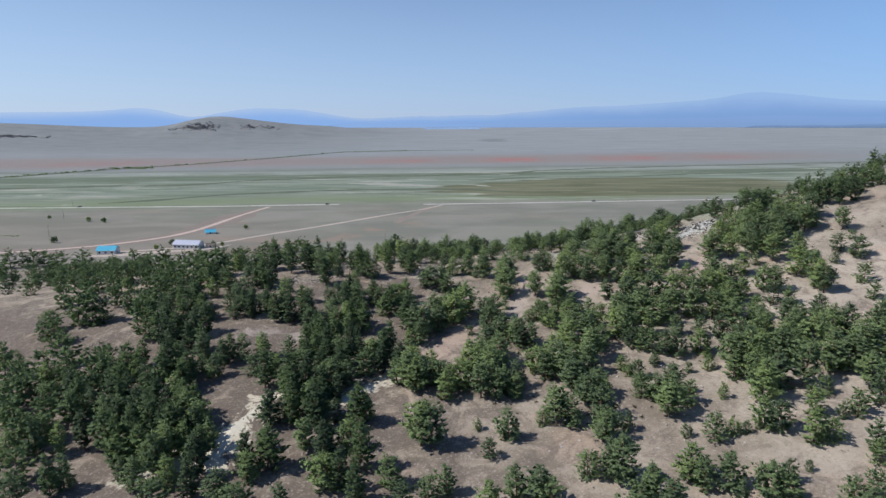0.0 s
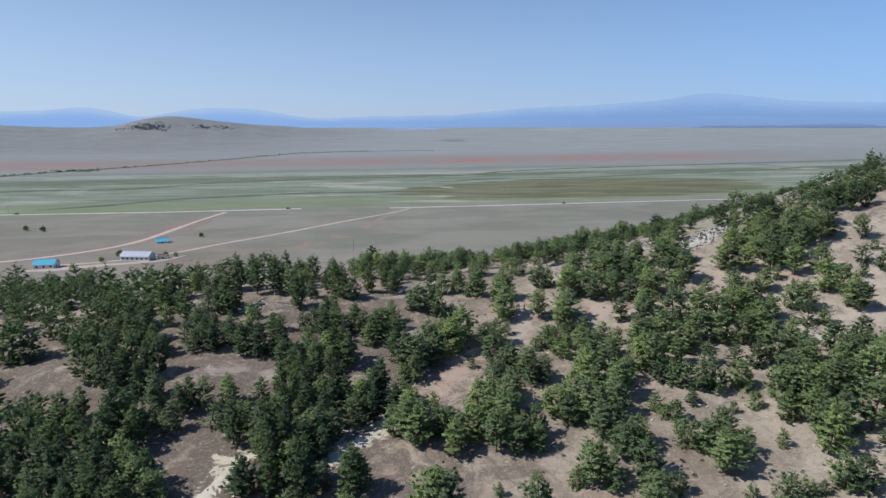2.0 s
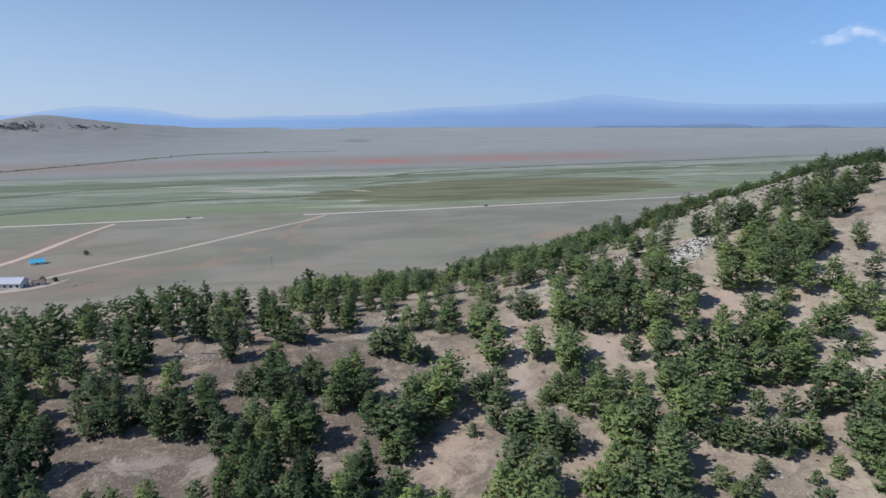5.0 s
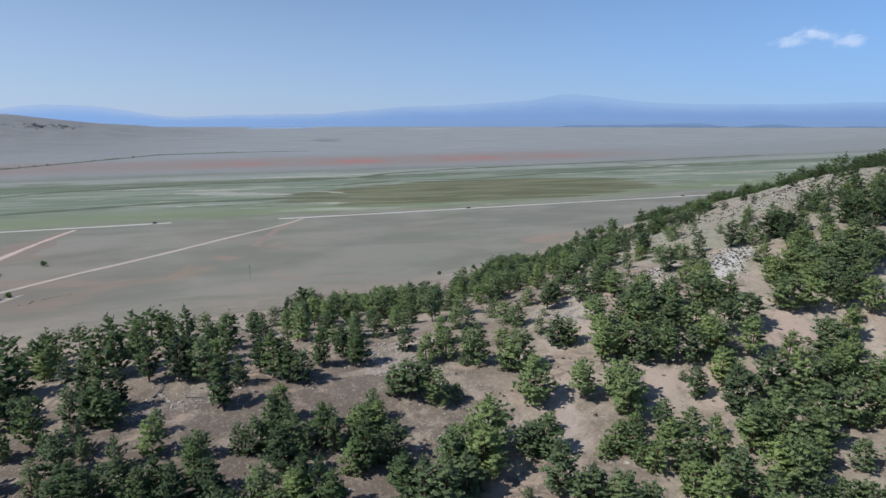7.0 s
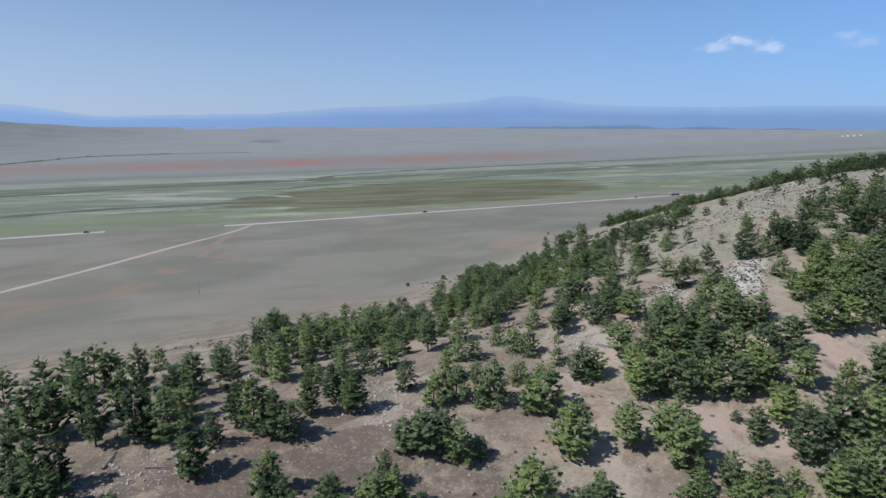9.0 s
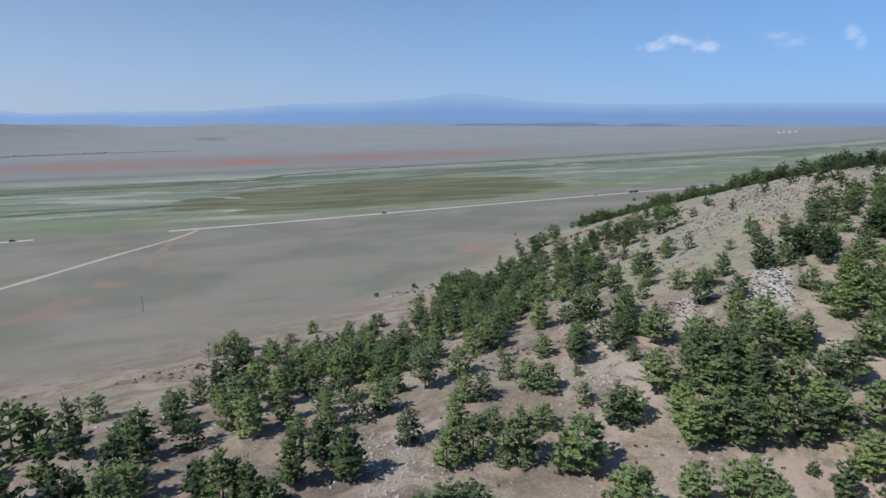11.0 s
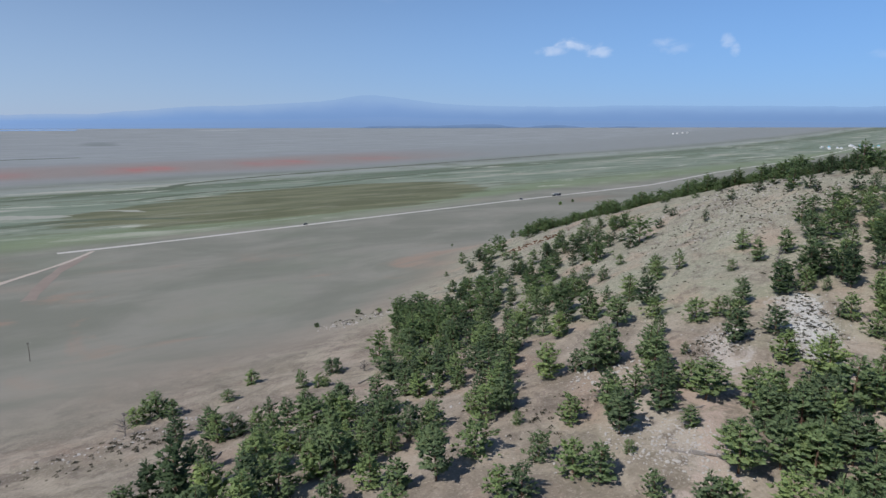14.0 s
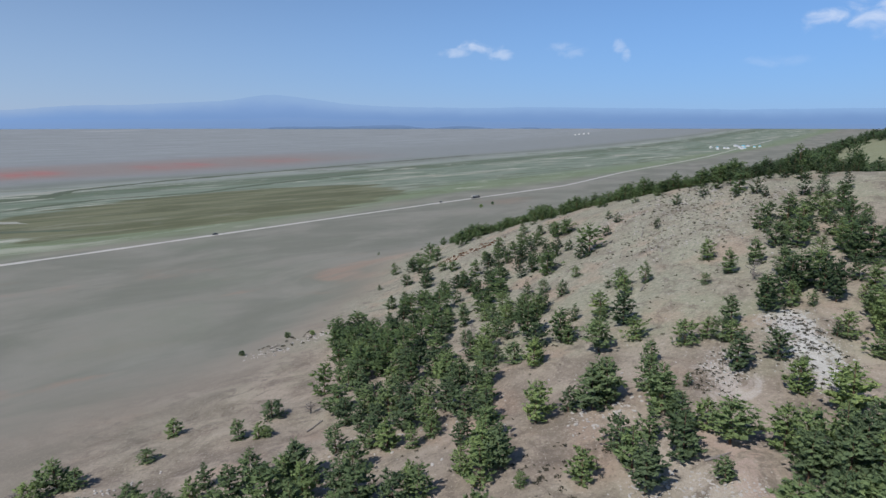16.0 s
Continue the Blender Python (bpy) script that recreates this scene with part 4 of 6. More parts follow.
STANDS[21] = [(-21, 156.5, 8.5), (9.5, 158, 10), (-11, 159, 6.5), (-18, 159.5, 10), (20.5, 163, 7), (23.5, 164, 7), (-19, 164.5, 7), (18.5, 166, 8.5),
    (15.5, 169, 8.5), (-11.5, 170.5, 5), (-9, 170.5, 7), (6.5, 174, 3), (30.5, 174, 6.5), (12, 174.5, 10), (29, 176, 5), (-10.5, 177.5, 10), (-3,
    178.5, 9), (29, 179, 7), (-13, 180, 9), (24.5, 180.5, 4), (27, 181, 7), (1.5, 182, 10.5), (14.5, 183, 5)]
STANDS[22] = [(-4.5, 183.5, 10.5), (-14, 184.5, 5), (14, 185, 8), (12.5, 185.5, 7), (1, 185.5, 6), (4, 185.5, 7), (-3, 186.5, 6.5), (-1, 187.5, 8),
    (-18.5, 188.5, 10.5), (-21, 189, 6.5), (-16, 190.5, 6.5), (-13.5, 192.5, 7), (-15, 199, 8), (-17, 199.5, 7), (-19, 199.5, 6), (0, 206.5, 8), (4,
    207, 4.5), (-2.5, 209.5, 9)]
STANDS[23] = [(41, 157.5, 8), (49, 157.5, 6), (48, 160.5, 11), (33, 161.5, 9.5), (63, 161.5, 6), (46.5, 163, 9.5), (56, 163.5, 7.5), (39, 163.5, 9.5),
    (52, 165, 5.5), (33, 166.5, 7), (41.5, 167, 5.5), (61, 168.5, 8.5), (58.5, 169.5, 7.5), (49, 172, 9.5), (35.5, 172, 6.5), (65.5, 173, 8.5), (42.5,
    173, 6.5), (39, 173.5, 7.5), (35.5, 177.5, 7)]
STANDS[24] = [(-5.5, 210.5, 9), (-8.5, 213, 7), (-1, 236, 7.5)]
STANDS[25] = [(-13.5, 244.5, 6.5), (-18, 249, 5), (-6, 249.5, 6.5), (-12, 250, 7.5), (-0.5, 250, 7), (-11.5, 255.5, 6), (11.5, 256, 10.5), (-19,
    256.5, 7), (5.5, 258.5, 6), (-5, 261.5, 6), (3, 263.5, 6), (-18, 266, 9), (30.5, 267, 6.5), (19, 267, 3), (16.5, 268.5, 4.5)]
STANDS[26] = [(35.5, 267.5, 8.5)]
STANDS[27] = [(6, 270, 5.5), (-10.5, 271, 8), (11.5, 271.5, 6), (0.5, 272, 10.5), (3.5, 273, 6), (-15, 273.5, 9.5), (9.5, 274, 7), (-3, 274.5, 8),
    (-21, 275, 9.5), (9, 278.5, 7), (14.5, 280, 8), (7, 281, 6), (1.5, 281.5, 6), (-10.5, 282, 9), (-1, 285.5, 6), (6, 286.5, 7.5), (-3, 288, 6),
    (-9.5, 290, 5), (-6, 292, 6.5), (11.5, 292.5, 8), (-17, 294, 6), (6, 295.5, 8), (-1.5, 299, 6.5)]
STANDS[28] = [(30.5, 271.5, 5.5), (36, 271.5, 7.5), (22, 273, 6.5), (17, 273.5, 7), (41, 275.5, 8), (24, 278, 4.5), (39.5, 281, 6), (48.5, 283, 7.5),
    (16, 287, 7), (56, 289.5, 6.5), (39.5, 289.5, 5), (34.5, 289.5, 5.5), (49.5, 290, 6.5), (22.5, 293, 7), (42, 293, 7.5), (58.5, 295, 7.5), (32.5,
    295, 7), (16.5, 297, 5.5), (51, 297.5, 7), (64.5, 298.5, 9)]
STANDS[29] = [(31, 299.5, 7), (12, 300.5, 7), (15, 301, 8.5), (-18, 302, 5.5), (26.5, 305, 6.5), (4.5, 307.5, 6.5), (36, 309.5, 7), (9.5, 310, 6.5),
    (-7, 311, 6), (-10.5, 311.5, 7), (-5, 311.5, 3.5), (-1.5, 312, 5), (3, 316, 5.5), (-11, 317.5, 7.5), (-17, 322.5, 6), (24, 331, 3), (22.5, 332.5,
    4), (19.5, 337, 5.5), (31, 342.5, 5), (-13.5, 347, 5), (1.5, 347.5, 3.5), (-22, 350, 5), (-16.5, 351, 7.5), (12, 360.5, 5)]
STANDS[30] = [(40, 299, 8), (46, 302.5, 8), (36.5, 303.5, 7), (58.5, 303.5, 6.5), (52.5, 306, 6.5), (64, 306.5, 7.5), (44, 309.5, 8.5), (50, 312, 6),
    (37, 317, 7), (43.5, 317, 7.5), (56, 321, 6), (50, 323, 5.5), (62, 323, 8.5), (42, 328, 7.5), (60, 329, 5), (65.5, 329.5, 8), (51, 330, 7.5), (63,
    338, 8.5), (53, 339.5, 6.5), (58, 341.5, 8), (62, 346, 10.5), (49, 346, 9.5), (57.5, 351, 7), (64.5, 355.5, 6)]
STANDS[31] = [(68, 88, 5.5), (67, 91, 6), (71, 91.5, 6), (78, 100.5, 5), (65.5, 101, 2.5), (79.5, 104, 6.5), (70.5, 108.5, 8), (73.5, 108.5, 5),
    (66.5, 113.5, 7), (79.5, 114.5, 4), (83, 115, 6), (75.5, 117, 6), (89.5, 117.5, 8), (78.5, 124, 3), (82, 124.5, 4.5), (68, 124.5, 10), (91.5,
    124.5, 8.5), (79.5, 129, 11.5), (74, 130, 9), (70.5, 130, 8), (92, 133, 9), (71.5, 133, 9), (89, 134, 10.5)]
STANDS[32] = [(96.5, 134.5, 10.5), (101.5, 135.5, 10.5), (67.5, 136.5, 7), (73.5, 138, 10.5), (72, 140, 10.5), (88.5, 140.5, 11), (69, 141, 9.5),
    (83.5, 141.5, 8), (81, 142, 8.5), (101, 142, 8), (106.5, 145.5, 10), (84.5, 146.5, 9), (74, 147, 9.5), (97, 148, 10), (78.5, 149, 10), (88.5,
    149.5, 9.5), (102.5, 151, 8.5), (82.5, 152, 8), (113.5, 152.5, 9), (91.5, 153, 8.5), (97.5, 155.5, 6.5), (83.5, 156.5, 8.5), (90.5, 156.5, 9.5),
    (73, 158, 7.5)]
STANDS[33] = [(68.5, 159.5, 6), (78, 159.5, 10.5), (86, 165.5, 7.5), (76, 169.5, 9), (81, 170.5, 9), (71, 171.5, 10.5), (95, 173, 6.5), (83.5, 177,
    8), (88.5, 179, 7.5), (74.5, 180.5, 8.5), (79.5, 182, 9), (84.5, 184.5, 8.5), (90, 189.5, 7)]
STANDS[34] = [(101.5, 162, 7.5), (120.5, 168, 6), (98.5, 171.5, 5.5), (111, 175.5, 8.5), (111, 178.5, 10), (125, 179, 6.5), (99.5, 180.5, 8.5), (96,
    182, 8.5), (112.5, 184.5, 10), (110, 188.5, 10.5), (124.5, 193, 4), (132.5, 194.5, 7.5), (95.5, 195, 7.5), (108, 199.5, 9.5), (115.5, 199.5, 9.5),
    (102.5, 199.5, 5), (129, 200, 6.5), (103.5, 205, 9), (138, 206.5, 3.5), (108.5, 207, 9.5), (97, 208, 9), (114.5, 209, 10.5), (105, 210.5, 10.5),
    (110, 211.5, 8)]
STANDS[35] = [(92.5, 213, 6.5), (104.5, 213.5, 9), (77.5, 218, 8), (106.5, 218.5, 11.5), (82, 219, 8), (117.5, 219.5, 11.5), (99.5, 222.5, 8.5), (114,
    223, 8.5), (106.5, 224, 9.5)]
STANDS[36] = [(112.5, 230.5, 8.5), (117.5, 232, 9.5), (107.5, 235.5, 6), (106, 237, 3.5), (117.5, 245.5, 4), (116, 249.5, 6.5), (111, 253, 9), (93.5,
    253.5, 5), (94, 255.5, 5.5), (117, 255.5, 6.5), (102, 257, 7), (94.5, 259, 5)]
STANDS[37] = [(140, 215, 8.5), (118.5, 215.5, 10), (123, 216, 8.5), (128, 217.5, 10.5), (132, 220, 8.5), (123, 227, 10), (130.5, 227.5, 9), (136,
    228.5, 9), (121.5, 235, 5), (131.5, 237, 8), (127, 237.5, 4), (136.5, 241.5, 6.5), (148.5, 242.5, 10), (130, 245, 5.5), (148, 245.5, 8.5), (126,
    246, 9), (135, 250, 7.5), (127, 251.5, 9.5), (122.5, 252.5, 9.5), (148, 253.5, 6), (133.5, 257.5, 7.5), (145, 261.5, 6), (139.5, 267, 7.5), (132,
    271, 7)]
STANDS[38] = [(152.5, 238, 10.5), (159.5, 240, 10.5), (155, 249, 9), (165, 249, 7.5), (176.5, 251, 6), (161, 252.5, 7), (172, 253.5, 9), (166.5, 256,
    6.5), (179, 256, 7), (187.5, 260, 9), (152.5, 261, 9), (175.5, 261, 6.5), (193, 261.5, 7), (162.5, 261.5, 6.5), (181.5, 263.5, 8), (169, 265.5,
    8), (211, 265.5, 5.5), (158, 266.5, 6), (199.5, 266.5, 2.5), (174.5, 266.5, 8.5), (152.5, 267, 8), (185.5, 267.5, 6.5), (165.5, 268, 5), (199.5,
    270, 6.5)]
STANDS[39] = [(87.5, 291, 6), (88, 293.5, 9), (75.5, 305.5, 6), (67.5, 308, 4.5), (75.5, 310, 8), (67, 314.5, 8), (83.5, 316, 8), (78, 316.5, 8),
    (66.5, 319, 8), (75.5, 323.5, 6), (87, 327.5, 5), (73.5, 333, 8.5), (68, 335.5, 6.5), (82.5, 335.5, 7)]
STANDS[40] = [(123, 273, 3.5), (91.5, 274.5, 5.5), (143, 282, 6.5), (99, 282.5, 8.5), (102.5, 291.5, 4.5), (127, 292.5, 6.5), (119, 294.5, 6.5),
    (123.5, 299, 6), (103, 300.5, 5), (123.5, 303, 2.5), (92, 308, 9.5), (91, 314, 6), (107, 317, 7), (101, 317.5, 7.5), (122.5, 319.5, 5.5), (92,
    319.5, 7), (101, 324.5, 6.5), (138, 325, 4), (111.5, 327, 6.5), (105.5, 327, 7.5), (127, 330, 5), (103.5, 331.5, 6.5), (126.5, 337, 5), (105.5,
    337, 6.5)]
STANDS[41] = [(176.5, 272, 9), (183.5, 273.5, 6.5), (164.5, 274, 4), (199, 275, 6.5), (167.5, 277, 8.5), (175, 277.5, 6.5), (228, 278, 6), (225, 283,
    4.5), (226.5, 285.5, 6.5), (198.5, 287.5, 4), (203, 292.5, 6), (229.5, 292.5, 4.5), (227.5, 297.5, 4.5), (200.5, 298.5, 4), (206, 300, 10),
    (229.5, 306.5, 3), (225, 311.5, 6), (214, 311.5, 5.5), (208.5, 315, 5.5), (175.5, 316, 4.5), (204, 323.5, 5), (158, 337, 6.5), (165, 338, 11.5)]
STANDS[42] = [(235, 272, 2.5), (235.5, 278.5, 5), (241.5, 282, 5.5), (237.5, 283, 4), (236.5, 291.5, 7.5), (242.5, 291.5, 11.5), (234, 292.5, 4.5),
    (242.5, 298.5, 5), (238.5, 301.5, 7), (236.5, 307.5, 5), (244.5, 309, 6), (240, 311.5, 4.5), (236, 312.5, 4), (237, 315, 4), (242.5, 315, 6),
    (242, 317.5, 6), (243.5, 320.5, 7.5), (240.5, 323, 7), (243.5, 326.5, 5.5), (231, 327, 8.5), (239.5, 330, 6.5), (236, 333.5, 4.5), (239, 333.5,
    4), (243, 334, 4)]
STANDS[43] = [(250, 272.5, 8), (246, 273, 4), (252.5, 276, 3), (248.5, 277.5, 5), (245.5, 279, 4), (248.5, 281, 3.5), (246, 283, 6.5), (255.5, 283,
    7.5), (251.5, 283.5, 9), (248.5, 284.5, 5), (250.5, 286.5, 5.5), (254.5, 289.5, 4), (250.5, 291, 6.5), (245, 292, 10.5), (253.5, 294, 6.5),
    (247.5, 294.5, 5), (255.5, 297, 8), (250.5, 298.5, 8), (253, 300, 7), (245.5, 300, 5.5), (250.5, 301.5, 6), (247, 303.5, 4.5), (254.5, 303.5,
    5.5)]
STANDS[44] = [(256.5, 275.5, 7.5), (265, 276.5, 9), (260, 277, 7.5), (260.5, 282, 6), (282.5, 282.5, 8), (260, 285, 7.5), (279.5, 285, 5), (284.5,
    285.5, 5), (274.5, 286.5, 4), (256, 286.5, 6), (282.5, 287.5, 5.5), (272, 288, 7), (262, 288, 5), (268, 289, 9), (270.5, 290.5, 6), (278.5, 290.5,
    7), (260.5, 291, 5), (266.5, 293.5, 4.5), (263, 293.5, 9), (283, 297.5, 5.5), (273.5, 299, 11), (260.5, 300.5, 9), (283, 303.5, 8), (276.5, 303.5,
    11.5)]
STANDS[45] = [(257, 304.5, 5), (248, 307, 4), (251, 308.5, 7.5), (254.5, 309.5, 9), (247.5, 310.5, 6.5), (256.5, 312.5, 6.5), (247, 313.5, 5.5), (250,
    314.5, 5), (255.5, 315.5, 5), (253, 317, 5), (257.5, 320, 5), (248, 320.5, 7.5), (253.5, 321.5, 5.5), (255.5, 323, 9.5), (258.5, 324, 10), (251.5,
    324.5, 5), (253.5, 326.5, 7.5), (249.5, 326.5, 8.5), (255.5, 328.5, 6), (249, 330, 6.5), (259.5, 330.5, 9), (257, 333, 6.5), (251, 334, 7),
    (247.5, 336.5, 3)]
STANDS[46] = [(274, 305, 9), (265, 305.5, 4.5), (275, 308, 8.5), (266, 308, 7), (271, 308.5, 7.5), (267.5, 311, 6.5), (274.5, 312, 6.5), (260, 314.5,
    5.5), (266, 314.5, 5.5), (274.5, 316, 9), (265.5, 318.5, 6), (272.5, 318.5, 6.5), (283.5, 319.5, 4.5), (277.5, 320.5, 7.5), (279, 323.5, 6), (261,
    324, 8), (276, 324, 6.5), (269.5, 327.5, 8), (274, 328.5, 7.5), (271.5, 329.5, 6), (278.5, 330.5, 8.5), (269.5, 332, 6), (273, 333, 5.5), (264,
    335.5, 8.5)]
STANDS[47] = [(74, 341.5, 7.5), (90, 341.5, 8), (66.5, 344.5, 7), (87, 347, 9.5), (73, 348, 8.5), (80.5, 348.5, 9), (86.5, 352.5, 7.5), (75.5, 353,
    8.5), (69.5, 353.5, 7), (79.5, 356, 9), (70, 358.5, 7.5), (78.5, 362, 6.5), (91, 362, 7), (83.5, 364.5, 8.5), (72.5, 364.5, 7.5), (68, 367.5,
    8.5), (78, 367.5, 6), (73, 370, 7), (83.5, 373.5, 9), (78.5, 374.5, 9), (73, 375.5, 6.5), (88, 377.5, 7), (81, 381, 8)]
STANDS[48] = [(115, 338, 6.5), (101, 342.5, 7.5), (96.5, 346, 7.5), (114, 347, 8.5), (120, 350, 8), (102.5, 351.5, 8), (129, 351.5, 8.5), (110.5,
    352.5, 6), (97.5, 354, 9), (103.5, 360.5, 10.5), (110, 360.5, 7), (129.5, 365, 7.5), (100.5, 368, 8), (93.5, 369, 7), (115, 369.5, 11), (123.5,
    369.5, 6.5), (105.5, 369.5, 8.5), (96.5, 374, 7.5), (118, 379, 7.5), (128.5, 382.5, 8.5), (108, 383, 7), (94, 383.5, 6), (121, 384, 8.5), (102.5,
    385, 7)]
STANDS[49] = [(144.5, 342.5, 10.5), (173.5, 354, 5.5), (132.5, 356, 7.5), (167.5, 356, 6), (152.5, 356.5, 7), (147.5, 357.5, 5.5), (167.5, 361.5, 6),
    (162, 362.5, 6.5), (174.5, 362.5, 6), (179.5, 364, 5.5), (138.5, 365, 8), (145, 366.5, 8.5), (159, 369, 6), (167.5, 369, 5.5), (151, 369.5, 4.5),
    (148, 374, 7.5), (167.5, 375, 7), (136.5, 375, 8), (172, 377.5, 7), (150.5, 378.5, 6.5), (158.5, 379, 6), (169.5, 383.5, 4.5), (143.5, 386, 7.5)]
STANDS[50] = [(243, 339.5, 4.5), (182, 341.5, 4.5), (240.5, 341.5, 6), (239, 343.5, 7.5), (244, 344, 8.5), (196, 345.5, 4.5), (231, 346, 4), (234,
    349, 5.5), (245, 349, 8), (243.5, 352, 8), (205, 355.5, 5), (228.5, 356.5, 5), (241, 367, 5), (243, 370.5, 9.5), (198, 373.5, 9), (244, 374, 5),
    (183.5, 374, 6), (235.5, 377, 4), (196, 377, 9), (202, 377.5, 5.5), (181.5, 380.5, 6), (199.5, 382, 6), (188, 382.5, 6), (241.5, 384.5, 5.5)]
STANDS[51] = [(79, 386.5, 8.5), (85.5, 386.5, 8), (166.5, 387, 7.5), (133.5, 387.5, 8.5), (116, 388.5, 10.5), (123, 389, 6.5), (94, 389.5, 6), (144.5,
    391, 7.5), (83, 391.5, 7.5), (115, 391.5, 9.5), (150, 392.5, 7.5), (157.5, 393, 10), (167, 393.5, 6.5), (86.5, 396.5, 9), (96.5, 397, 9), (129,
    397, 6.5), (90, 400.5, 6), (125.5, 403.5, 7.5), (120, 406, 7.5), (145, 412.5, 8), (155.5, 423.5, 8), (150.5, 433, 7), (147, 450.5, 3.5)]
STANDS[52] = [(173.5, 387.5, 6), (180.5, 389.5, 6.5), (196.5, 389.5, 5.5), (185.5, 390, 6.5), (191.5, 391, 6), (179.5, 395, 7), (172, 398, 7), (190.5,
    400, 5.5), (180.5, 400.5, 6), (199, 401.5, 6), (178, 406, 6), (188.5, 407, 7), (182, 410, 4.5), (198, 415.5, 5.5), (169, 419.5, 6.5), (171, 428.5,
    6), (175, 446, 8.5), (170, 446, 7), (189.5, 454, 10.5), (173, 455.5, 8), (186, 464, 8), (181.5, 466, 8), (169.5, 466.5, 8.5), (196.5, 467, 11.5)]
STANDS[53] = [(205.5, 386.5, 6.5), (203.5, 393, 7), (243.5, 403, 5.5), (238.5, 405, 5.5), (211, 409.5, 5.5), (234.5, 410.5, 8), (244, 411, 7.5), (239,
    411.5, 4), (242.5, 416, 5), (229, 418.5, 5.5), (240, 420.5, 5.5), (245, 421.5, 6.5), (243, 423.5, 8.5), (242, 428, 7.5), (233, 429.5, 3), (243.5,
    438, 6), (236.5, 439.5, 3.5), (232, 445, 6), (242.5, 445, 6.5), (245, 448, 5.5), (242, 450, 9), (242, 455.5, 6.5), (226.5, 457, 5.5), (212.5,
    457.5, 11.5)]
STANDS[54] = [(239.5, 457.5, 2.5), (240, 460.5, 6), (239.5, 464, 9), (225, 464.5, 8.5), (235, 465.5, 10.5), (239, 467, 5), (228.5, 467.5, 4), (245,
    469, 4.5), (242, 469.5, 6), (237.5, 470.5, 7.5), (221, 470.5, 5), (244.5, 473, 7), (239, 475.5, 10), (241, 477.5, 11.5), (231, 478.5, 6.5),
    (237.5, 479.5, 9.5), (234, 480, 7.5), (227, 481, 5), (242.5, 485, 5.5), (243.5, 488, 5), (236, 490.5, 6), (244.5, 491.5, 6.5), (237.5, 500.5, 7),
    (221, 550.5, 2.5)]
STANDS[55] = [(252.5, 339, 4.5), (247, 340.5, 4.5), (250.5, 343, 5), (247, 344, 4), (255, 346, 6), (250, 346.5, 5.5), (246.5, 352.5, 6), (251.5,
    353.5, 8), (247.5, 355.5, 6), (251.5, 357.5, 4), (246.5, 358, 4.5), (257, 360, 5), (249.5, 360.5, 8.5), (253, 361, 5.5), (246, 362.5, 11), (254,
    363.5, 7.5), (256, 365, 6.5), (247, 365.5, 6), (251, 365.5, 11.5), (254, 368, 7.5), (257.5, 369, 7), (246.5, 369.5, 6), (250.5, 371.5, 7)]
STANDS[56] = [(263.5, 340, 4.5), (266.5, 341, 7.5), (269, 342, 5.5), (272.5, 342.5, 4.5), (263, 343.5, 7), (272, 345.5, 8.5), (277, 346.5, 6), (260,
    348, 5.5), (276, 349.5, 5.5), (270.5, 349.5, 5.5), (267.5, 350.5, 4.5), (259, 352.5, 5.5), (274.5, 354, 9), (260, 356.5, 7), (263.5, 358.5, 5),
    (268.5, 361.5, 7), (277, 361.5, 5.5), (273.5, 362.5, 5), (265.5, 363.5, 5), (259, 365, 4.5), (280.5, 366, 8.5), (264.5, 367.5, 6), (263, 372.5,
    9.5), (259.5, 372.5, 5.5)]
STANDS[57] = [(257, 376, 11), (250.5, 376, 6), (258, 380, 6.5), (262.5, 381.5, 10.5), (252, 381.5, 6.5), (259, 384, 8), (262, 385.5, 5), (252, 386,
    4.5), (256.5, 387.5, 5), (247, 387.5, 6.5), (251.5, 389, 6.5), (260.5, 389.5, 6), (255, 391.5, 4.5), (250, 392.5, 4), (257, 393.5, 4.5), (248,
    395.5, 4), (252, 397, 2.5), (256.5, 397.5, 9), (250, 399, 5.5), (259, 400.5, 3.5), (252, 402, 4), (247.5, 403, 6.5), (257, 403.5, 8)]
STANDS[58] = [(268, 373, 5), (282, 375, 8), (276, 377, 8), (280, 378.5, 5), (268.5, 379, 7.5), (269, 382, 6), (275.5, 382.5, 5.5), (266.5, 383, 4.5),
    (273, 385, 4.5), (271.5, 387, 7.5), (275.5, 387.5, 8), (281.5, 387.5, 8), (285.5, 390, 7), (274, 390, 6), (265.5, 391, 5), (268.5, 391.5, 7.5),
    (274.5, 394, 6.5), (263, 397, 4.5), (272, 399, 4.5), (281, 401, 5), (278, 402.5, 9.5), (288, 402.5, 8.5), (267.5, 403.5, 6), (263.5, 403.5, 5)]
STANDS[59] = [(251, 405.5, 10.5), (257, 407.5, 8), (254.5, 407.5, 10), (260, 409, 5), (250.5, 409.5, 9), (257, 410.5, 10.5), (253.5, 411.5, 10),
    (248.5, 412, 5.5), (254, 416, 6), (246.5, 419.5, 8.5), (250, 420.5, 4.5), (254, 423.5, 6.5), (250.5, 426, 10), (257, 427, 5), (248, 429, 10),
    (259, 429.5, 5.5), (251, 431, 6), (254, 432, 9.5), (257, 433, 10.5), (246.5, 433.5, 6), (258.5, 435, 9), (256.5, 437.5, 11.5), (252, 438, 8.5)]
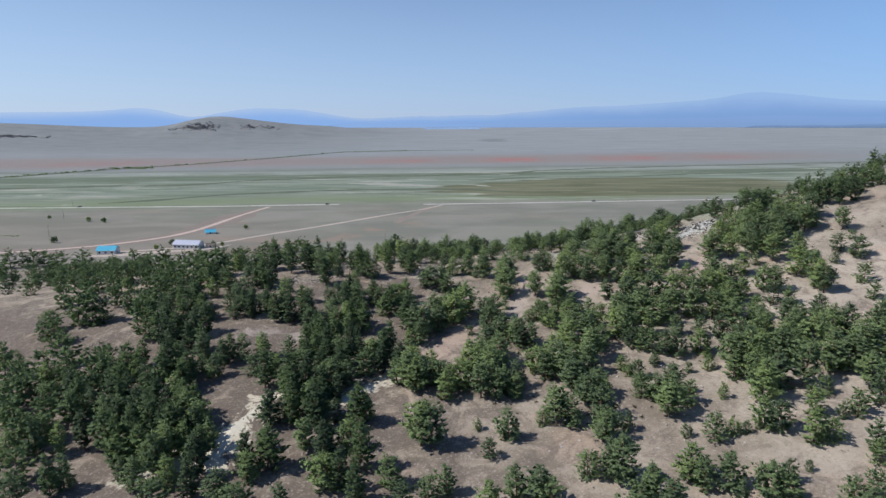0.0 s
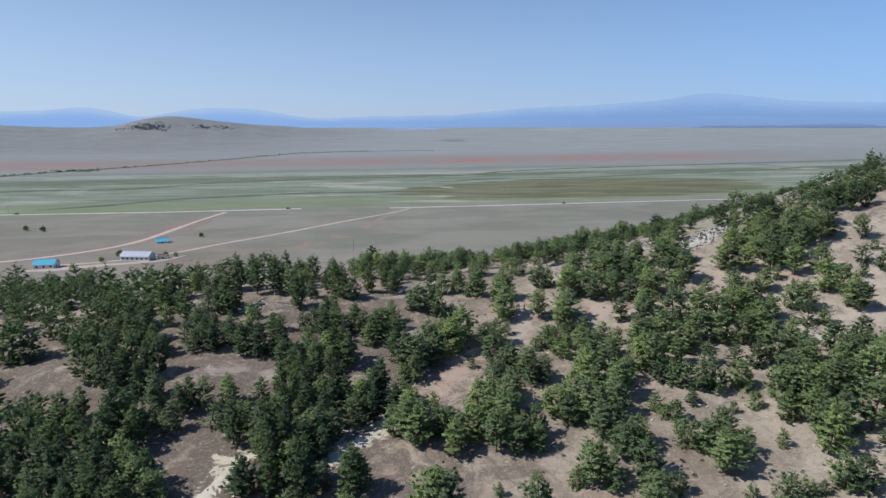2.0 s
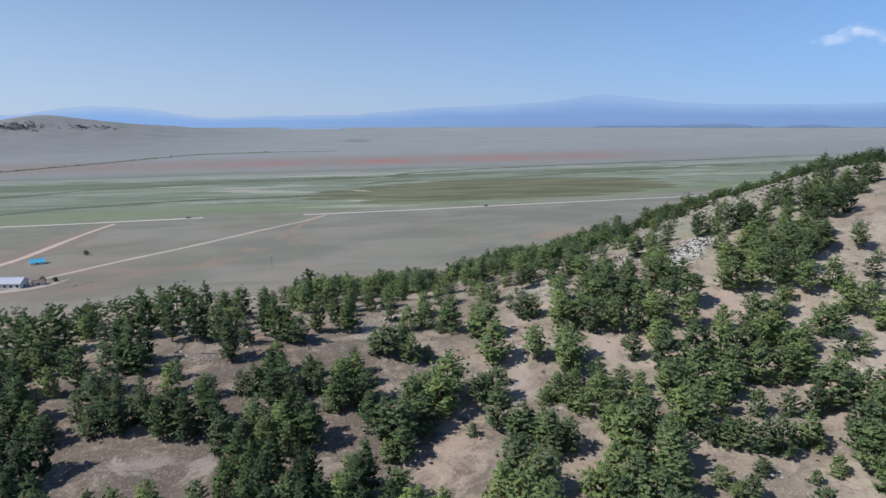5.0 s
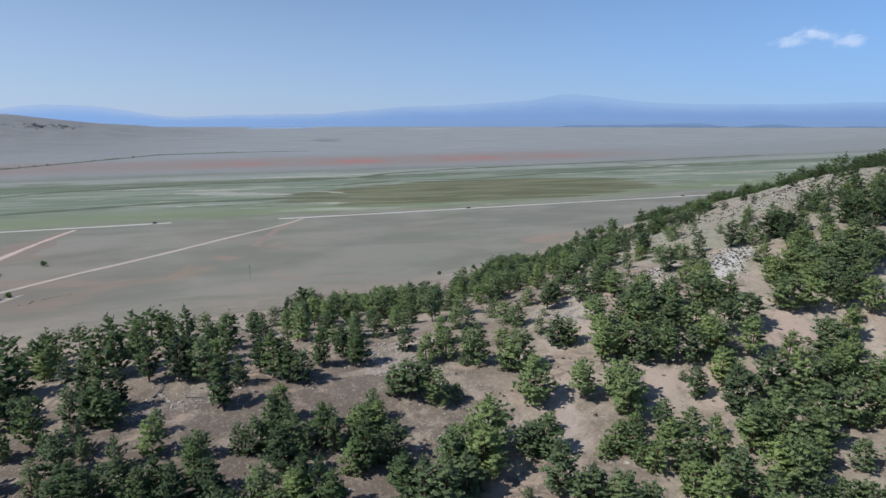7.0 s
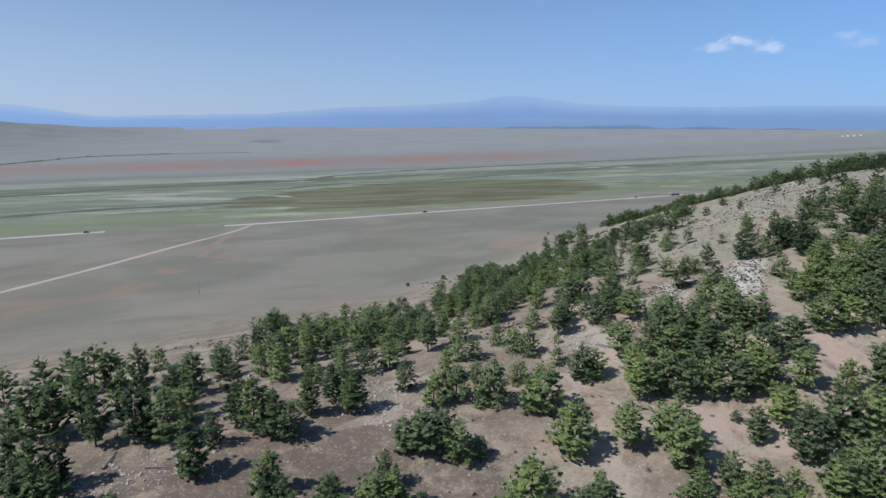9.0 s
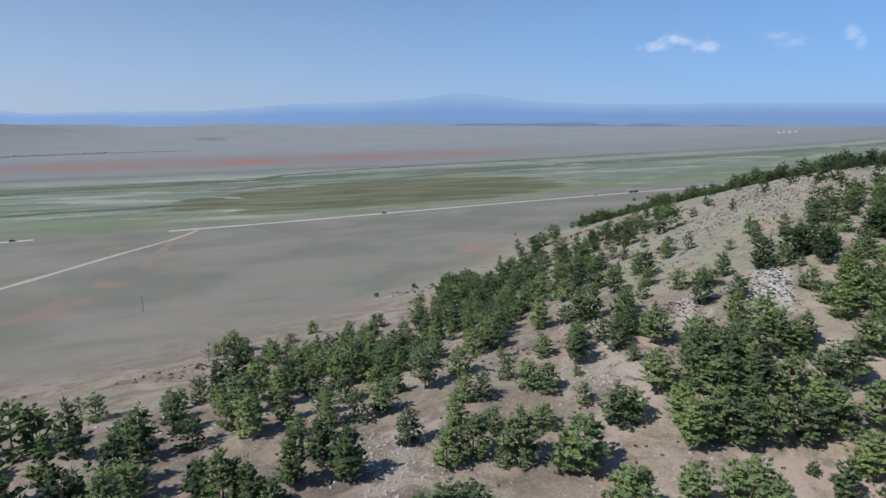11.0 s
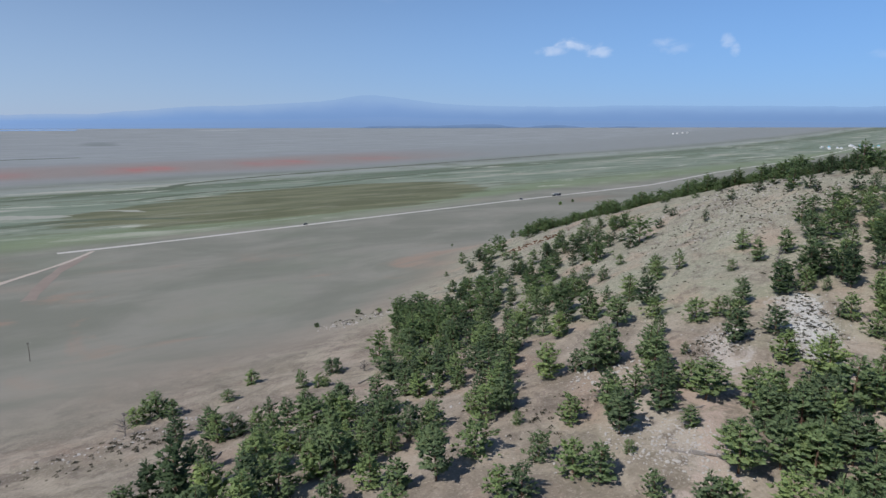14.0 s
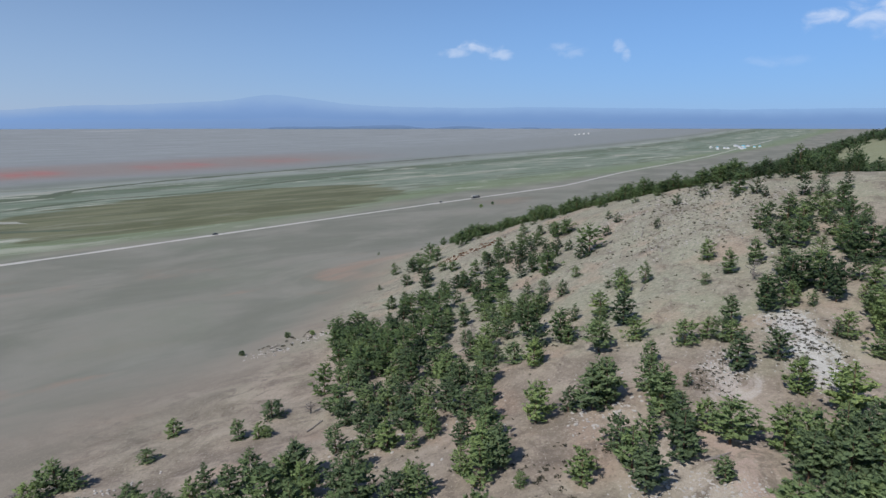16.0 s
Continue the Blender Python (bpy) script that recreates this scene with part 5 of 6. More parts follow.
STANDS[60] = [(286, 404.5, 6), (281.5, 406.5, 6), (276.5, 408, 8), (280, 409, 5), (267, 410.5, 4), (263, 411, 5.5), (272, 413, 5.5), (282.5, 415,
    5.5), (276.5, 416, 4.5), (285, 416, 5), (270.5, 422.5, 6.5), (268.5, 426.5, 5.5), (284, 427.5, 10), (274, 428, 6), (263.5, 429, 4.5), (270.5, 429,
    5.5), (279, 429.5, 8), (275.5, 430.5, 8.5), (269, 433.5, 4), (279, 434, 7.5), (271, 435, 4.5), (276.5, 435, 9.5), (266, 435.5, 6.5), (273, 437.5,
    5.5)]
STANDS[61] = [(247, 439.5, 5.5), (259, 441, 9.5), (255, 441.5, 5.5), (250.5, 441.5, 6), (245, 442.5, 5), (260.5, 443.5, 6), (255.5, 445, 5.5), (248,
    446.5, 5), (264.5, 450, 5), (275, 451, 8), (256, 451.5, 6), (246, 452, 7.5), (259, 453.5, 4.5), (248.5, 453.5, 8), (256, 454, 5), (252.5, 454.5,
    7), (260, 457, 6.5), (251, 457.5, 8), (267, 457.5, 7), (246, 458.5, 5), (265, 460, 7.5), (245.5, 462, 5.5), (270, 462.5, 3), (248.5, 463, 6.5)]
STANDS[62] = [(262.5, 464.5, 8.5), (252, 464.5, 4), (256.5, 468.5, 7), (253, 470, 4), (254.5, 473.5, 7), (246.5, 475, 8.5), (269.5, 477, 9.5), (252.5,
    477.5, 5), (245.5, 478, 9.5), (264, 479, 4), (245.5, 481, 9.5), (263, 481.5, 7), (256, 482, 6), (249, 482.5, 9), (261, 484.5, 6.5), (271.5, 485,
    7.5), (275.5, 486.5, 5.5), (251.5, 489.5, 7), (248.5, 494, 8.5), (252.5, 502, 8), (265, 504.5, 11), (260, 505.5, 9), (254.5, 506.5, 6.5), (268,
    512.5, 7.5)]
STANDS[63] = [(33.5, 184, 5), (38.5, 182.5, 7.5), (43, 181, 6), (46, 178, 5), (52.5, 175.5, 7.5), (55, 183, 10.5), (57, 173, 10.5), (63, 182.5, 10.5),
    (68.5, 181.5, 10.5), (-33.5, 209.5, 8), (-23, 206, 4.5), (-14.5, 204.5, 7.5), (18.5, 191, 4.5), (19, 201, 11), (29, 197.5, 9), (34.5, 189, 10.5),
    (36.5, 195, 9.5), (45.5, 209, 9), (47.5, 205, 8.5), (51, 189.5, 7), (51.5, 195.5, 2.5), (52.5, 202.5, 9.5), (54.5, 208.5, 9), (57.5, 190.5, 8.5)]
STANDS[64] = [(57.5, 200.5, 8.5), (63.5, 199.5, 9), (64, 203.5, 8.5), (65.5, 210, 9), (70, 196.5, 9.5), (70.5, 207, 9.5), (76.5, 192.5, 7), (77, 206,
    9.5), (83.5, 190, 10.5), (91.5, 209, 9.5), (-72, 224.5, 10.5), (-68.5, 222.5, 10.5), (-65, 222, 9.5), (-61, 234, 12), (-54.5, 232.5, 10.5),
    (-51.5, 231.5, 10.5), (-48.5, 230.5, 10.5), (-44, 216.5, 11.5), (-41, 225.5, 7.5), (-36.5, 230.5, 9), (-33.5, 227.5, 11.5), (-30, 225, 10.5),
    (-27, 224, 8), (-23, 232, 10.5)]
STANDS[65] = [(-16.5, 237, 9), (-14.5, 230.5, 10.5), (34, 220.5, 8.5), (42, 213.5, 9.5), (46.5, 224, 9), (52, 220.5, 9), (54, 216.5, 9), (57, 217, 9),
    (58, 226.5, 9), (60.5, 222, 9.5), (62, 214.5, 9), (63, 228.5, 9.5), (64, 232, 8), (65, 219, 9), (67, 221.5, 9.5), (68, 224.5, 9)]
STANDS[66] = [(74.5, 220.5, 9.5), (80.5, 227, 9), (81.5, 236, 7.5), (103, 228.5, 5.5), (-77, 244.5, 7), (-73.5, 260.5, 12), (-72.5, 242, 11.5),
    (-68.5, 240, 12), (-65, 245.5, 11.5), (-57.5, 246, 10.5), (-55.5, 261, 11), (-48, 244.5, 10.5), (-45.5, 237.5, 7.5), (-44.5, 254, 10.5), (46.5,
    248.5, 7.5)]
STANDS[67] = [(50, 253.5, 6.5), (52.5, 243, 8), (53.5, 249.5, 6.5), (63, 252.5, 9.5), (69, 258.5, 7.5), (73.5, 253, 3), (83.5, 248, 8), (91, 243,
    6.5), (-86, 276, 8.5), (-71.5, 274, 10), (-66, 268.5, 11.5), (-62.5, 269, 9), (57.5, 269, 5.5), (59, 264.5, 9), (61.5, 263, 9.5), (80.5, 264.5,
    5.5), (83.5, 279.5, 8.5), (74, 291, 7.5)]
STANDS[68] = [(76.5, 299.5, 6)]
STANDS[69] = [(-18.5, 112.5, 11), (-25.5, 111.5, 10.5), (-38, 115, 10.5), (-43, 114, 10), (-30.5, 127.5, 11.5), (-47.5, 147.5, 10.5), (-27.5, 161.5,
    10.5), (-16.5, 161.5, 11.5), (10.5, 143.5, 10.5), (-1, 104.5, 6.5), (-7.5, 175.5, 10.5), (5, 190.5, 11)]
STANDS[70] = [(7, 226, 8), (13.5, 221.5, 10.5), (21, 213.5, 10.5), (18, 242, 6), (28.5, 241.5, 6.5), (30.5, 237.5, 6.5), (33.5, 229.5, 4.5), (27, 248,
    5.5), (38.5, 238.5, 2.5), (51, 235.5, 4), (37, 220, 7), (39.5, 208.5, 9.5), (10.5, 221.5, 4), (8, 235, 8), (14.5, 243.5, 6.5), (20.5, 257.5, 6.5),
    (14, 231, 5.5), (18.5, 216, 7.5), (22, 227.5, 5), (2, 226, 7.5)]
STANDS[71] = [(133.5, 368.5, 8), (150, 346.5, 9.5), (85.5, 300, 7.5), (109, 322.5, 7), (113, 320, 6.5), (106, 294, 7), (91.5, 262.5, 6), (122, 242,
    10), (52, 272.5, 8.5), (59.5, 247, 7), (63, 244, 6), (60.5, 239, 8.5), (40, 253.5, 6), (42, 243.5, 8.5), (33, 260.5, 3)]


spot = random.Random(5)
used, taken = set(), {}
wood = []                                  # the pines farthest up the hill, past those kept one by one
pines = sorted((p for stand in STANDS.values() for p in stand), key=lambda p: min(math.hypot(p[0] - fx, p[1] - fy) for fx, fy in ((-5, 105), (-22, 150), (-20, 195), (5, 235), (35, 270), (70, 165), (110, 185), (62, 225))))
for px, py, ph in pines:
    grp = "mature pines on the hill" if ph >= 8.5 else "half-grown pines on the hill" if ph >= 7.0 else "young pines on the hill"
    near, far = (MATURE, MATURE_FAR) if ph >= 8.5 else (MIDDLE, MIDDLE_FAR) if ph >= 7.0 else (YOUNG, YOUNG_FAR)
    kinds = near if taken.get(grp, 0) < 245 else far
    if ph >= 8.5:                            # tall narrow pines, needles darkened as if shaded, in the western stand, broad ones elsewhere
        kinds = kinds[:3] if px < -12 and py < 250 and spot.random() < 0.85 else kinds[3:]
    src = spot.choice(kinds)
    crest = py > 345 and px > 95             # wind-clipped pines along the crest
    k = ph / 10.0 * (0.86 if crest else 1.06)
    fat = spot.uniform(0.86, 1.16) * (1.0 if ph < 10 else 0.92) * (1.35 if crest or (py > 320 and px < 45) else 1.1 if px > -12 else 1.0)      # broad on the open slope, its crest and its foot
    fat *= 0.92 if sum(math.hypot(px - ox, py - oy) < 7.5 for ox, oy, _ in pines) > 4 else 1.0      # drawn up narrow where they stand close
    m = Matrix.LocRotScale((px, py, ground_z(px, py) - 0.05), Euler((spot.gauss(0, 0.03), spot.gauss(0, 0.03), spot.uniform(0, math.tau))), (k * fat, k * fat, k))
    taken[grp] = taken.get(grp, 0) + 1
    if taken[grp] > 330:
        wood.append((spot.choice(FAR_SHAPES), m))
        continue
    if src.name in used:
        tree = copy_thing(src, m @ Matrix.Diagonal((1 / src.scale.x, 1 / src.scale.y, 1 / src.scale.z, 1)))
    else:
        used.add(src.name)
        src.matrix_basis = m
        tree = src
    tagged(tree, group=grp)

def joined_wood(name, label, trees):
    """Many pines past counting, as one mesh."""
    co, loops, starts, mats, base, at = [], [], [], [], 0, 0
    for shape, m in trees:
        a = np.array(m)
        for which, (v, f) in enumerate(shape):
            co.append(np.array(v, np.float32) @ a[:3, :3].T + a[:3, 3])
            lens = np.array([len(q) for q in f])
            loops.append(np.array([i for q in f for i in q], np.int32) + base)
            starts.append(np.concatenate([[0], np.cumsum(lens)[:-1]]) + at)
            mats.append(np.full(len(f), which, np.int32))
            base, at = base + len(v), at + int(lens.sum())
    co, loops, starts, mats = (np.concatenate(q) for q in (co, loops, starts, mats))
    me = bpy.data.meshes.new(name)
    me.vertices.add(len(co)), me.loops.add(len(loops)), me.polygons.add(len(starts))
    me.vertices.foreach_set("co", co.astype(np.float32).ravel())
    me.loops.foreach_set("vertex_index", loops.astype(np.int32))
    me.polygons.foreach_set("loop_start", starts.astype(np.int32))
    # joined woods take the needle colour with shade painted in
    me.materials.append(M_BARK), me.materials.append(M_SHADED)
    me.polygons.foreach_set("material_index", mats)
    me.update(calc_edges=True)
    me.validate()
    return tagged(new(name, me), label, "forest", kind="stuff")


joined_wood("pine_wood", "dark green pine wood covering the upper slope", wood)


# ---------------------------------------------------------------- dead wood
def dead_tree(m, seed, height, label):
    r = random.Random(seed)
    tree = thing("dead_tree", label, "dead tree", m, "dead trees")
    top = Vector((r.uniform(-0.5, 0.5), r.uniform(-0.5, 0.5), height))
    part("trunk", tube([(0, 0, -0.4), tuple(top * 0.35 + Vector((0.2, 0, 0))), tuple(top * 0.7), tuple(top)], [0.22, 0.16, 0.10, 0.03], 7), M_DEAD, tree)
    for i in range(22):
        u = r.uniform(0.12, 0.95)
        a, n = r.uniform(0, math.tau), height * r.uniform(0.3, 0.6) * (1.15 - u)
        p = top * u
        q = p + Vector((math.cos(a), math.sin(a), r.uniform(0.1, 0.8))) * n * 0.6
        e = q + Vector((math.cos(a + 0.5), math.sin(a + 0.5), r.uniform(0.2, 1.0))) * n * 0.5
        v, f = tube([p, q, e], [0.13, 0.085, 0.045], 4)
        tube([q, q + Vector((math.cos(a - 0.9), math.sin(a - 0.9), 0.6)) * n * 0.4], [0.05, 0.025], 3, v, f)
        part("branch", (v, f), M_DEAD, tree)
    return tree


for seed, (x, y, h) in enumerate(((-26, 340.5, 6.5), (66, 201, 8), (38, 335, 3.5), (-57, 291, 5.5), (128, 263, 6), (92, 330, 5))):
    dead_tree(pose(x, y, ground_z(x, y)), seed, h, "leafless grey dead pine with bare branches")


def fallen_log(x, y, length, turn, seed):
    r = random.Random(seed)
    log = thing("fallen_log", "weathered grey fallen pine log lying on bare ground", "log", pose(x, y, ground_z(x, y) + 0.18, 0, 0, turn), "fallen logs")
    z1 = ground_z(x + math.cos(radians(turn)) * length, y + math.sin(radians(turn)) * length) - ground_z(x, y)
    pts = [(length * u, r.uniform(-0.12, 0.12), z1 * u + r.uniform(0, 0.08)) for u in (0, 0.35, 0.7, 1)]
    part("stem", tube(pts, [0.24, 0.2, 0.15, 0.07], 7), M_DEAD, log)
    for i in range(4):
        u = r.uniform(0.3, 0.95)
        s = r.choice((-1, 1))
        part("stub", tube([(length * u, 0, z1 * u), (length * u + 0.5, s * r.uniform(0.6, 1.4), z1 * u + r.uniform(0.2, 0.8))], [0.06, 0.02], 4), M_DEAD, log)


for i, (x, y, n, a) in enumerate(((31, 324.6, 6, 20), (53.6, 240, 5, -30), (42.9, 234.5, 6, -60), (45.2, 231.3, 5.5, -55), (82, 325, 6, 10), (70, 420, 5, 15), (84, 416, 4, -10),
                                  (168, 318, 7, 25), (-14, 300, 5, 60), (-59, 226, 5, 70), (-52, 223, 4, -20), (120, 290, 5, 20), (-40, 132, 6, 10), (26, 205, 4, 80), (150, 300, 6, 30), (-27, 305, 5, 40))):
    fallen_log(x, y, n, a, i)


# ---------------------------------------------------------------- stones, chalk and scrub
def scatter(name, label, category, spots, maker, mat, smooth_shade=False):
    """Uncountable small stuff joined into one mesh."""
    verts, faces = [], []
    for s in spots:
        v, f = maker(*s)
        o = len(verts)
        verts += v
        faces += [tuple(i + o for i in q) for q in f]
    ob = mesh_object(name, verts, faces, mat, smooth_shade)
    return tagged(ob, label, category, kind="stuff")


ICO = bmesh.new()
bmesh.ops.create_icosphere(ICO, subdivisions=1, radius=1)
ICO_V, ICO_F = [v.co.copy() for v in ICO.verts], [tuple(v.index for v in f.verts) for f in ICO.faces]
ICO.free()
bit = random.Random(77)


def stone(x, y, s):
    k = (s * bit.uniform(0.7, 1.4), s * bit.uniform(0.6, 1.2), s * bit.uniform(0.35, 0.7))
    q = Euler((bit.uniform(-0.4, 0.4), bit.uniform(-0.4, 0.4), bit.uniform(0, 6.28))).to_matrix()
    c = Vector((x, y, ground_z(x, y) + k[2] * 0.25))
    return [tuple(c + q @ Vector((v.x * k[0], v.y * k[1], v.z * k[2])) * bit.uniform(0.78, 1.2)) for v in ICO_V], ICO_F


def shrub(x, y, s):
    c, v, f = Vector((x, y, ground_z(x, y))), [], []
    for _ in range(34):
        d = Vector((bit.gauss(0, 1), bit.gauss(0, 1), abs(bit.gauss(0.5, 0.7)))).normalized()
        p = c + Vector((d.x, d.y, d.z * 0.8)) * s * bit.uniform(0.2, 0.75)
        e = d.cross(Vector((bit.gauss(0, 1), bit.gauss(0, 1), bit.gauss(0, 1)))).normalized() * s * bit.uniform(0.1, 0.2)
        o = len(v)
        v += [tuple(p - e), tuple(p + e), tuple(p + (d + Vector((0, 0, 0.25))) * s * bit.uniform(0.25, 0.42))]
        f.append((o, o + 1, o + 2))
    return v, f


def spread(n, cx, cy, rx, ry, lo, hi, power=1.8, turn=0.0):
    out = []
    for _ in range(n):
        a, r = bit.uniform(0, math.tau), math.sqrt(bit.random()) * (1 + 0.25 * math.sin(3 * cx + 5 * len(out)))
        u, w = math.cos(a) * r * rx, math.sin(a) * r * ry
        t = radians(turn)
        out.append((cx + u * math.cos(t) - w * math.sin(t), cy + u * math.sin(t) + w * math.cos(t), lo + (hi - lo) * bit.random() ** power))
    return out


def drift(n, cx, cy, rx, ry, lo, hi, turn):
    """Like spread, thinning out towards the rim."""
    t, out = radians(turn), []
    for _ in range(n):
        u, w = bit.gauss(0, 0.55) * rx, bit.gauss(0, 0.55) * ry
        out.append((cx + u * math.cos(t) - w * math.sin(t), cy + u * math.sin(t) + w * math.cos(t), lo + (hi - lo) * bit.random() ** 1.8))
    return out


scatter("white_scree", "bright white broken limestone scree on the slope", "stones",
        drift(800, 104.5, 244.5, 9, 5.5, 0.07, 0.26, 40) + drift(700, 93.5, 236.5, 9, 5.5, 0.07, 0.26, 33) + drift(380, 82, 249.5, 8, 5, 0.06, 0.22, 10), stone, M_CHALK)
scatter("pale_stones", "pale pinkish stones scattered over bare earth", "stones",
        spread(520, -6, 231, 9, 11, 0.08, 0.4, 2.2) + spread(420, -55, 222, 14, 6, 0.07, 0.36, 2.4) + spread(760, 45, 235, 8, 11, 0.07, 0.36, 2.2, 20) + spread(160, 60, 262, 9, 6, 0.12, 0.5, 2.2)
        + spread(700, 180, 300, 34, 28, 0.15, 0.5, 2.4) + spread(200, 214, 318, 16, 18, 0.15, 0.6, 2.2) + spread(260, 205, 345, 22, 12, 0.15, 0.5, 2.2) + spread(150, 36, 300, 20, 12, 0.12, 0.5, 2.5)
        + spread(160, 75, 415, 16, 8, 0.15, 0.6, 2.0) + spread(140, -25, 336, 22, 8, 0.12, 0.5, 2.2) + spread(900, 60, 220, 110, 95, 0.08, 0.4, 3.0) + spread(240, 20, 180, 60, 50, 0.1, 0.5, 2.6)
        + spread(200, 50, 130, 45, 30, 0.1, 0.5, 2.6) + spread(180, -40, 270, 30, 14, 0.12, 0.6, 2.2), stone, M_STONE)
scatter("low_scrub", "low dark grey-brown scrub dotted over the slope", "scrub",
        spread(150, 104.5, 244.5, 10, 6, 0.28, 0.6, 1.0, 40) + spread(150, 93.5, 236.5, 11, 6, 0.28, 0.6, 1.0, 33) + spread(140, 82, 249.5, 9, 5, 0.25, 0.55, 1.0) + spread(620, 182, 302, 36, 28, 0.25, 0.7) + spread(120, 214, 330, 20, 24, 0.3, 0.9)
        + spread(110, 110, 285, 30, 25, 0.3, 0.75) + spread(60, 40, 258, 10, 8, 0.3, 0.8) + spread(110, -30, 330, 20, 13, 0.3, 0.95) + spread(26, 78, 420, 14, 8, 0.5, 1.2)
        + spread(70, 45, 140, 40, 24, 0.3, 0.8) + spread(60, 20, 200, 30, 18, 0.3, 0.7) + spread(50, 140, 215, 25, 22, 0.3, 0.9) + spread(120, 120, 340, 50, 30, 0.3, 0.8)
        + spread(90, 60, 300, 40, 30, 0.3, 0.7) + spread(70, 200, 400, 30, 25, 0.4, 0.9), shrub, M_SCRUB)
scatter("rust_scrub", "rust-brown dry saplings on a red cutting", "scrub", spread(110, 196, 436, 17, 6, 0.5, 1.1, 1.2, -35), shrub,
        material("rust_dry_leaves", needles_build((0.20, 0.075, 0.04), (0.30, 0.13, 0.07)), 0.9, 0.1))


def chalk_outcrop(x, y, length, width, turn, seed):
    """A bare chalk bank: a broken, stepped slab sunk in the slope."""
    r = random.Random(seed)
    bm = bmesh.new()
    bmesh.ops.create_grid(bm, x_segments=26, y_segments=12, size=0.5)
    for v in bm.verts:
        u, w = v.co.x * 2, v.co.y * 2
        edge = max(0.0, 1 - (u * u) ** 1.5 - (w * w) ** 1.2)
        px, py = u * length / 2 * (1 + 0.1 * math.sin(5 * w + seed)), w * width / 2 * (1 + 0.25 * math.sin(4 * u + seed))
        ct, st = math.cos(radians(turn)), math.sin(radians(turn))
        wx, wy = x + px * ct - py * st, y + px * st + py * ct
        step = 0.35 * math.floor(2.4 * (math.sin(3.1 * u + seed) * 0.5 + w)) * 0.35
        v.co = Vector((wx, wy, ground_z(wx, wy) - 0.25 + min(1.0, edge * 2.5) * (0.27 + 0.08 * step + r.uniform(-0.05, 0.05))))
    ob = mesh_object("chalk_outcrop", [tuple(v.co) for v in bm.verts], [tuple(q.index for q in f.verts) for f in bm.faces], M_OUTCROP, True)
    bm.free()
    return tagged(ob, "cream-white chalk bank exposed between the pines", "rock outcrop", "chalk banks")


M_OUTCROP = material("cream_chalk", plain((0.60, 0.55, 0.45), 0.3, 0.8, 0.95, bump=0.7))
for i, (x, y, n, w, a) in enumerate(((-48.5, 129, 17, 4.2, 78), (-51, 120, 7, 3, 40), (-63, 115, 9, 3, 35), (-23, 143.5, 11, 3.2, 42), (-79, 147.5, 4, 2, 30))):
    chalk_outcrop(x, y, n, w, a, i + 1)


# ---------------------------------------------------------------- the farm on the steppe
def house(name, label, x, y, turn, length, depth, wall_h, ridge_h, roof_mat, windows):
    h = thing(name, label, "house", pose(x, y, float(lay(x, y)) - 0.1, 0, 0, turn))
    bm = bmesh.new()
    box(bm, 0, 0, wall_h / 2, length, depth, wall_h, 0.04)
    # gables
    for s in (-1, 1):
        v = [bm.verts.new((s * (length / 2 - dx), yy, zz)) for dx in (0.01, 0.25) for yy, zz in ((-depth / 2, wall_h), (depth / 2, wall_h), (0, ridge_h - 0.1))]
        bm.faces.new(v[:3]), bm.faces.new(v[5:2:-1])
    part("wall", bm, M_WHITEWALL, h)
    for s in (-1, 1):
        bm = bmesh.new()
        run = math.hypot(depth / 2 + 0.5, ridge_h - wall_h)
        tilt = math.atan2(ridge_h - wall_h, depth / 2)
        box(bm, 0, 0, 0, length + 0.9, run + 0.35, 0.12, 0.02)
        slope = part("roof", bm, roof_mat, h, "", pose(0, s * (depth / 4 + 0.12), (wall_h + ridge_h) / 2 + 0.02, -s * math.degrees(tilt), 0, 0))
        for k in range(int(length / 2.4)):
            part("seam", box(bmesh.new(), -length / 2 + 0.8 + 2.4 * k, 0, 0.09, 0.08, run + 0.35, 0.06), roof_mat, slope)
    bm = box(bmesh.new(), 0, 0, 0, length + 0.95, 0.35, 0.14, 0.03)
    part("ridge_cap", bm, roof_mat, h, "", pose(0, 0, ridge_h + 0.1))
    for k in range(windows):
        wx = -length / 2 + (k + 0.5) * length / windows
        fr = part("window", box(bmesh.new(), 0, 0, 0, 1.3, 0.12, 1.2, 0.02), M_TIMBER, h, "", pose(wx, -depth / 2 - 0.03, wall_h * 0.55))
        part("pane", box(bmesh.new(), 0, 0, 0, 1.1, 0.06, 1.0), M_GLASS, fr, "", pose(0, -0.05, 0))
    part("door", box(bmesh.new(), 0, 0, 0, 0.1, 1.1, 2.0, 0.02), M_TIMBER, h, "", pose(length / 2 + 0.03, -0.6, 1.0))
    return h


house("farmhouse", "long white farm building with a grey sheet roof", -183.5, 434, -8, 19, 8.5, 3.4, 5.8, M_GREYROOF, 6)
house("barn", "low barn with a bright blue sheet roof", -231, 415, 6, 12, 8, 3.0, 5.4, M_BLUE, 3)
house("woodshed", "small dark timber woodshed beside the farmhouse", -169, 437, 20, 5.5, 4, 1.8, 3.0, M_TIMBER, 1)
house("hut", "small weathered timber hut behind the farmhouse", -197, 446, -10, 5, 4, 2.0, 3.2, M_TIMBER, 1)
house("shed", "small shed with a bright blue sheet roof", -194, 505, 20, 8, 6, 1.6, 3.4, M_BLUE, 1)


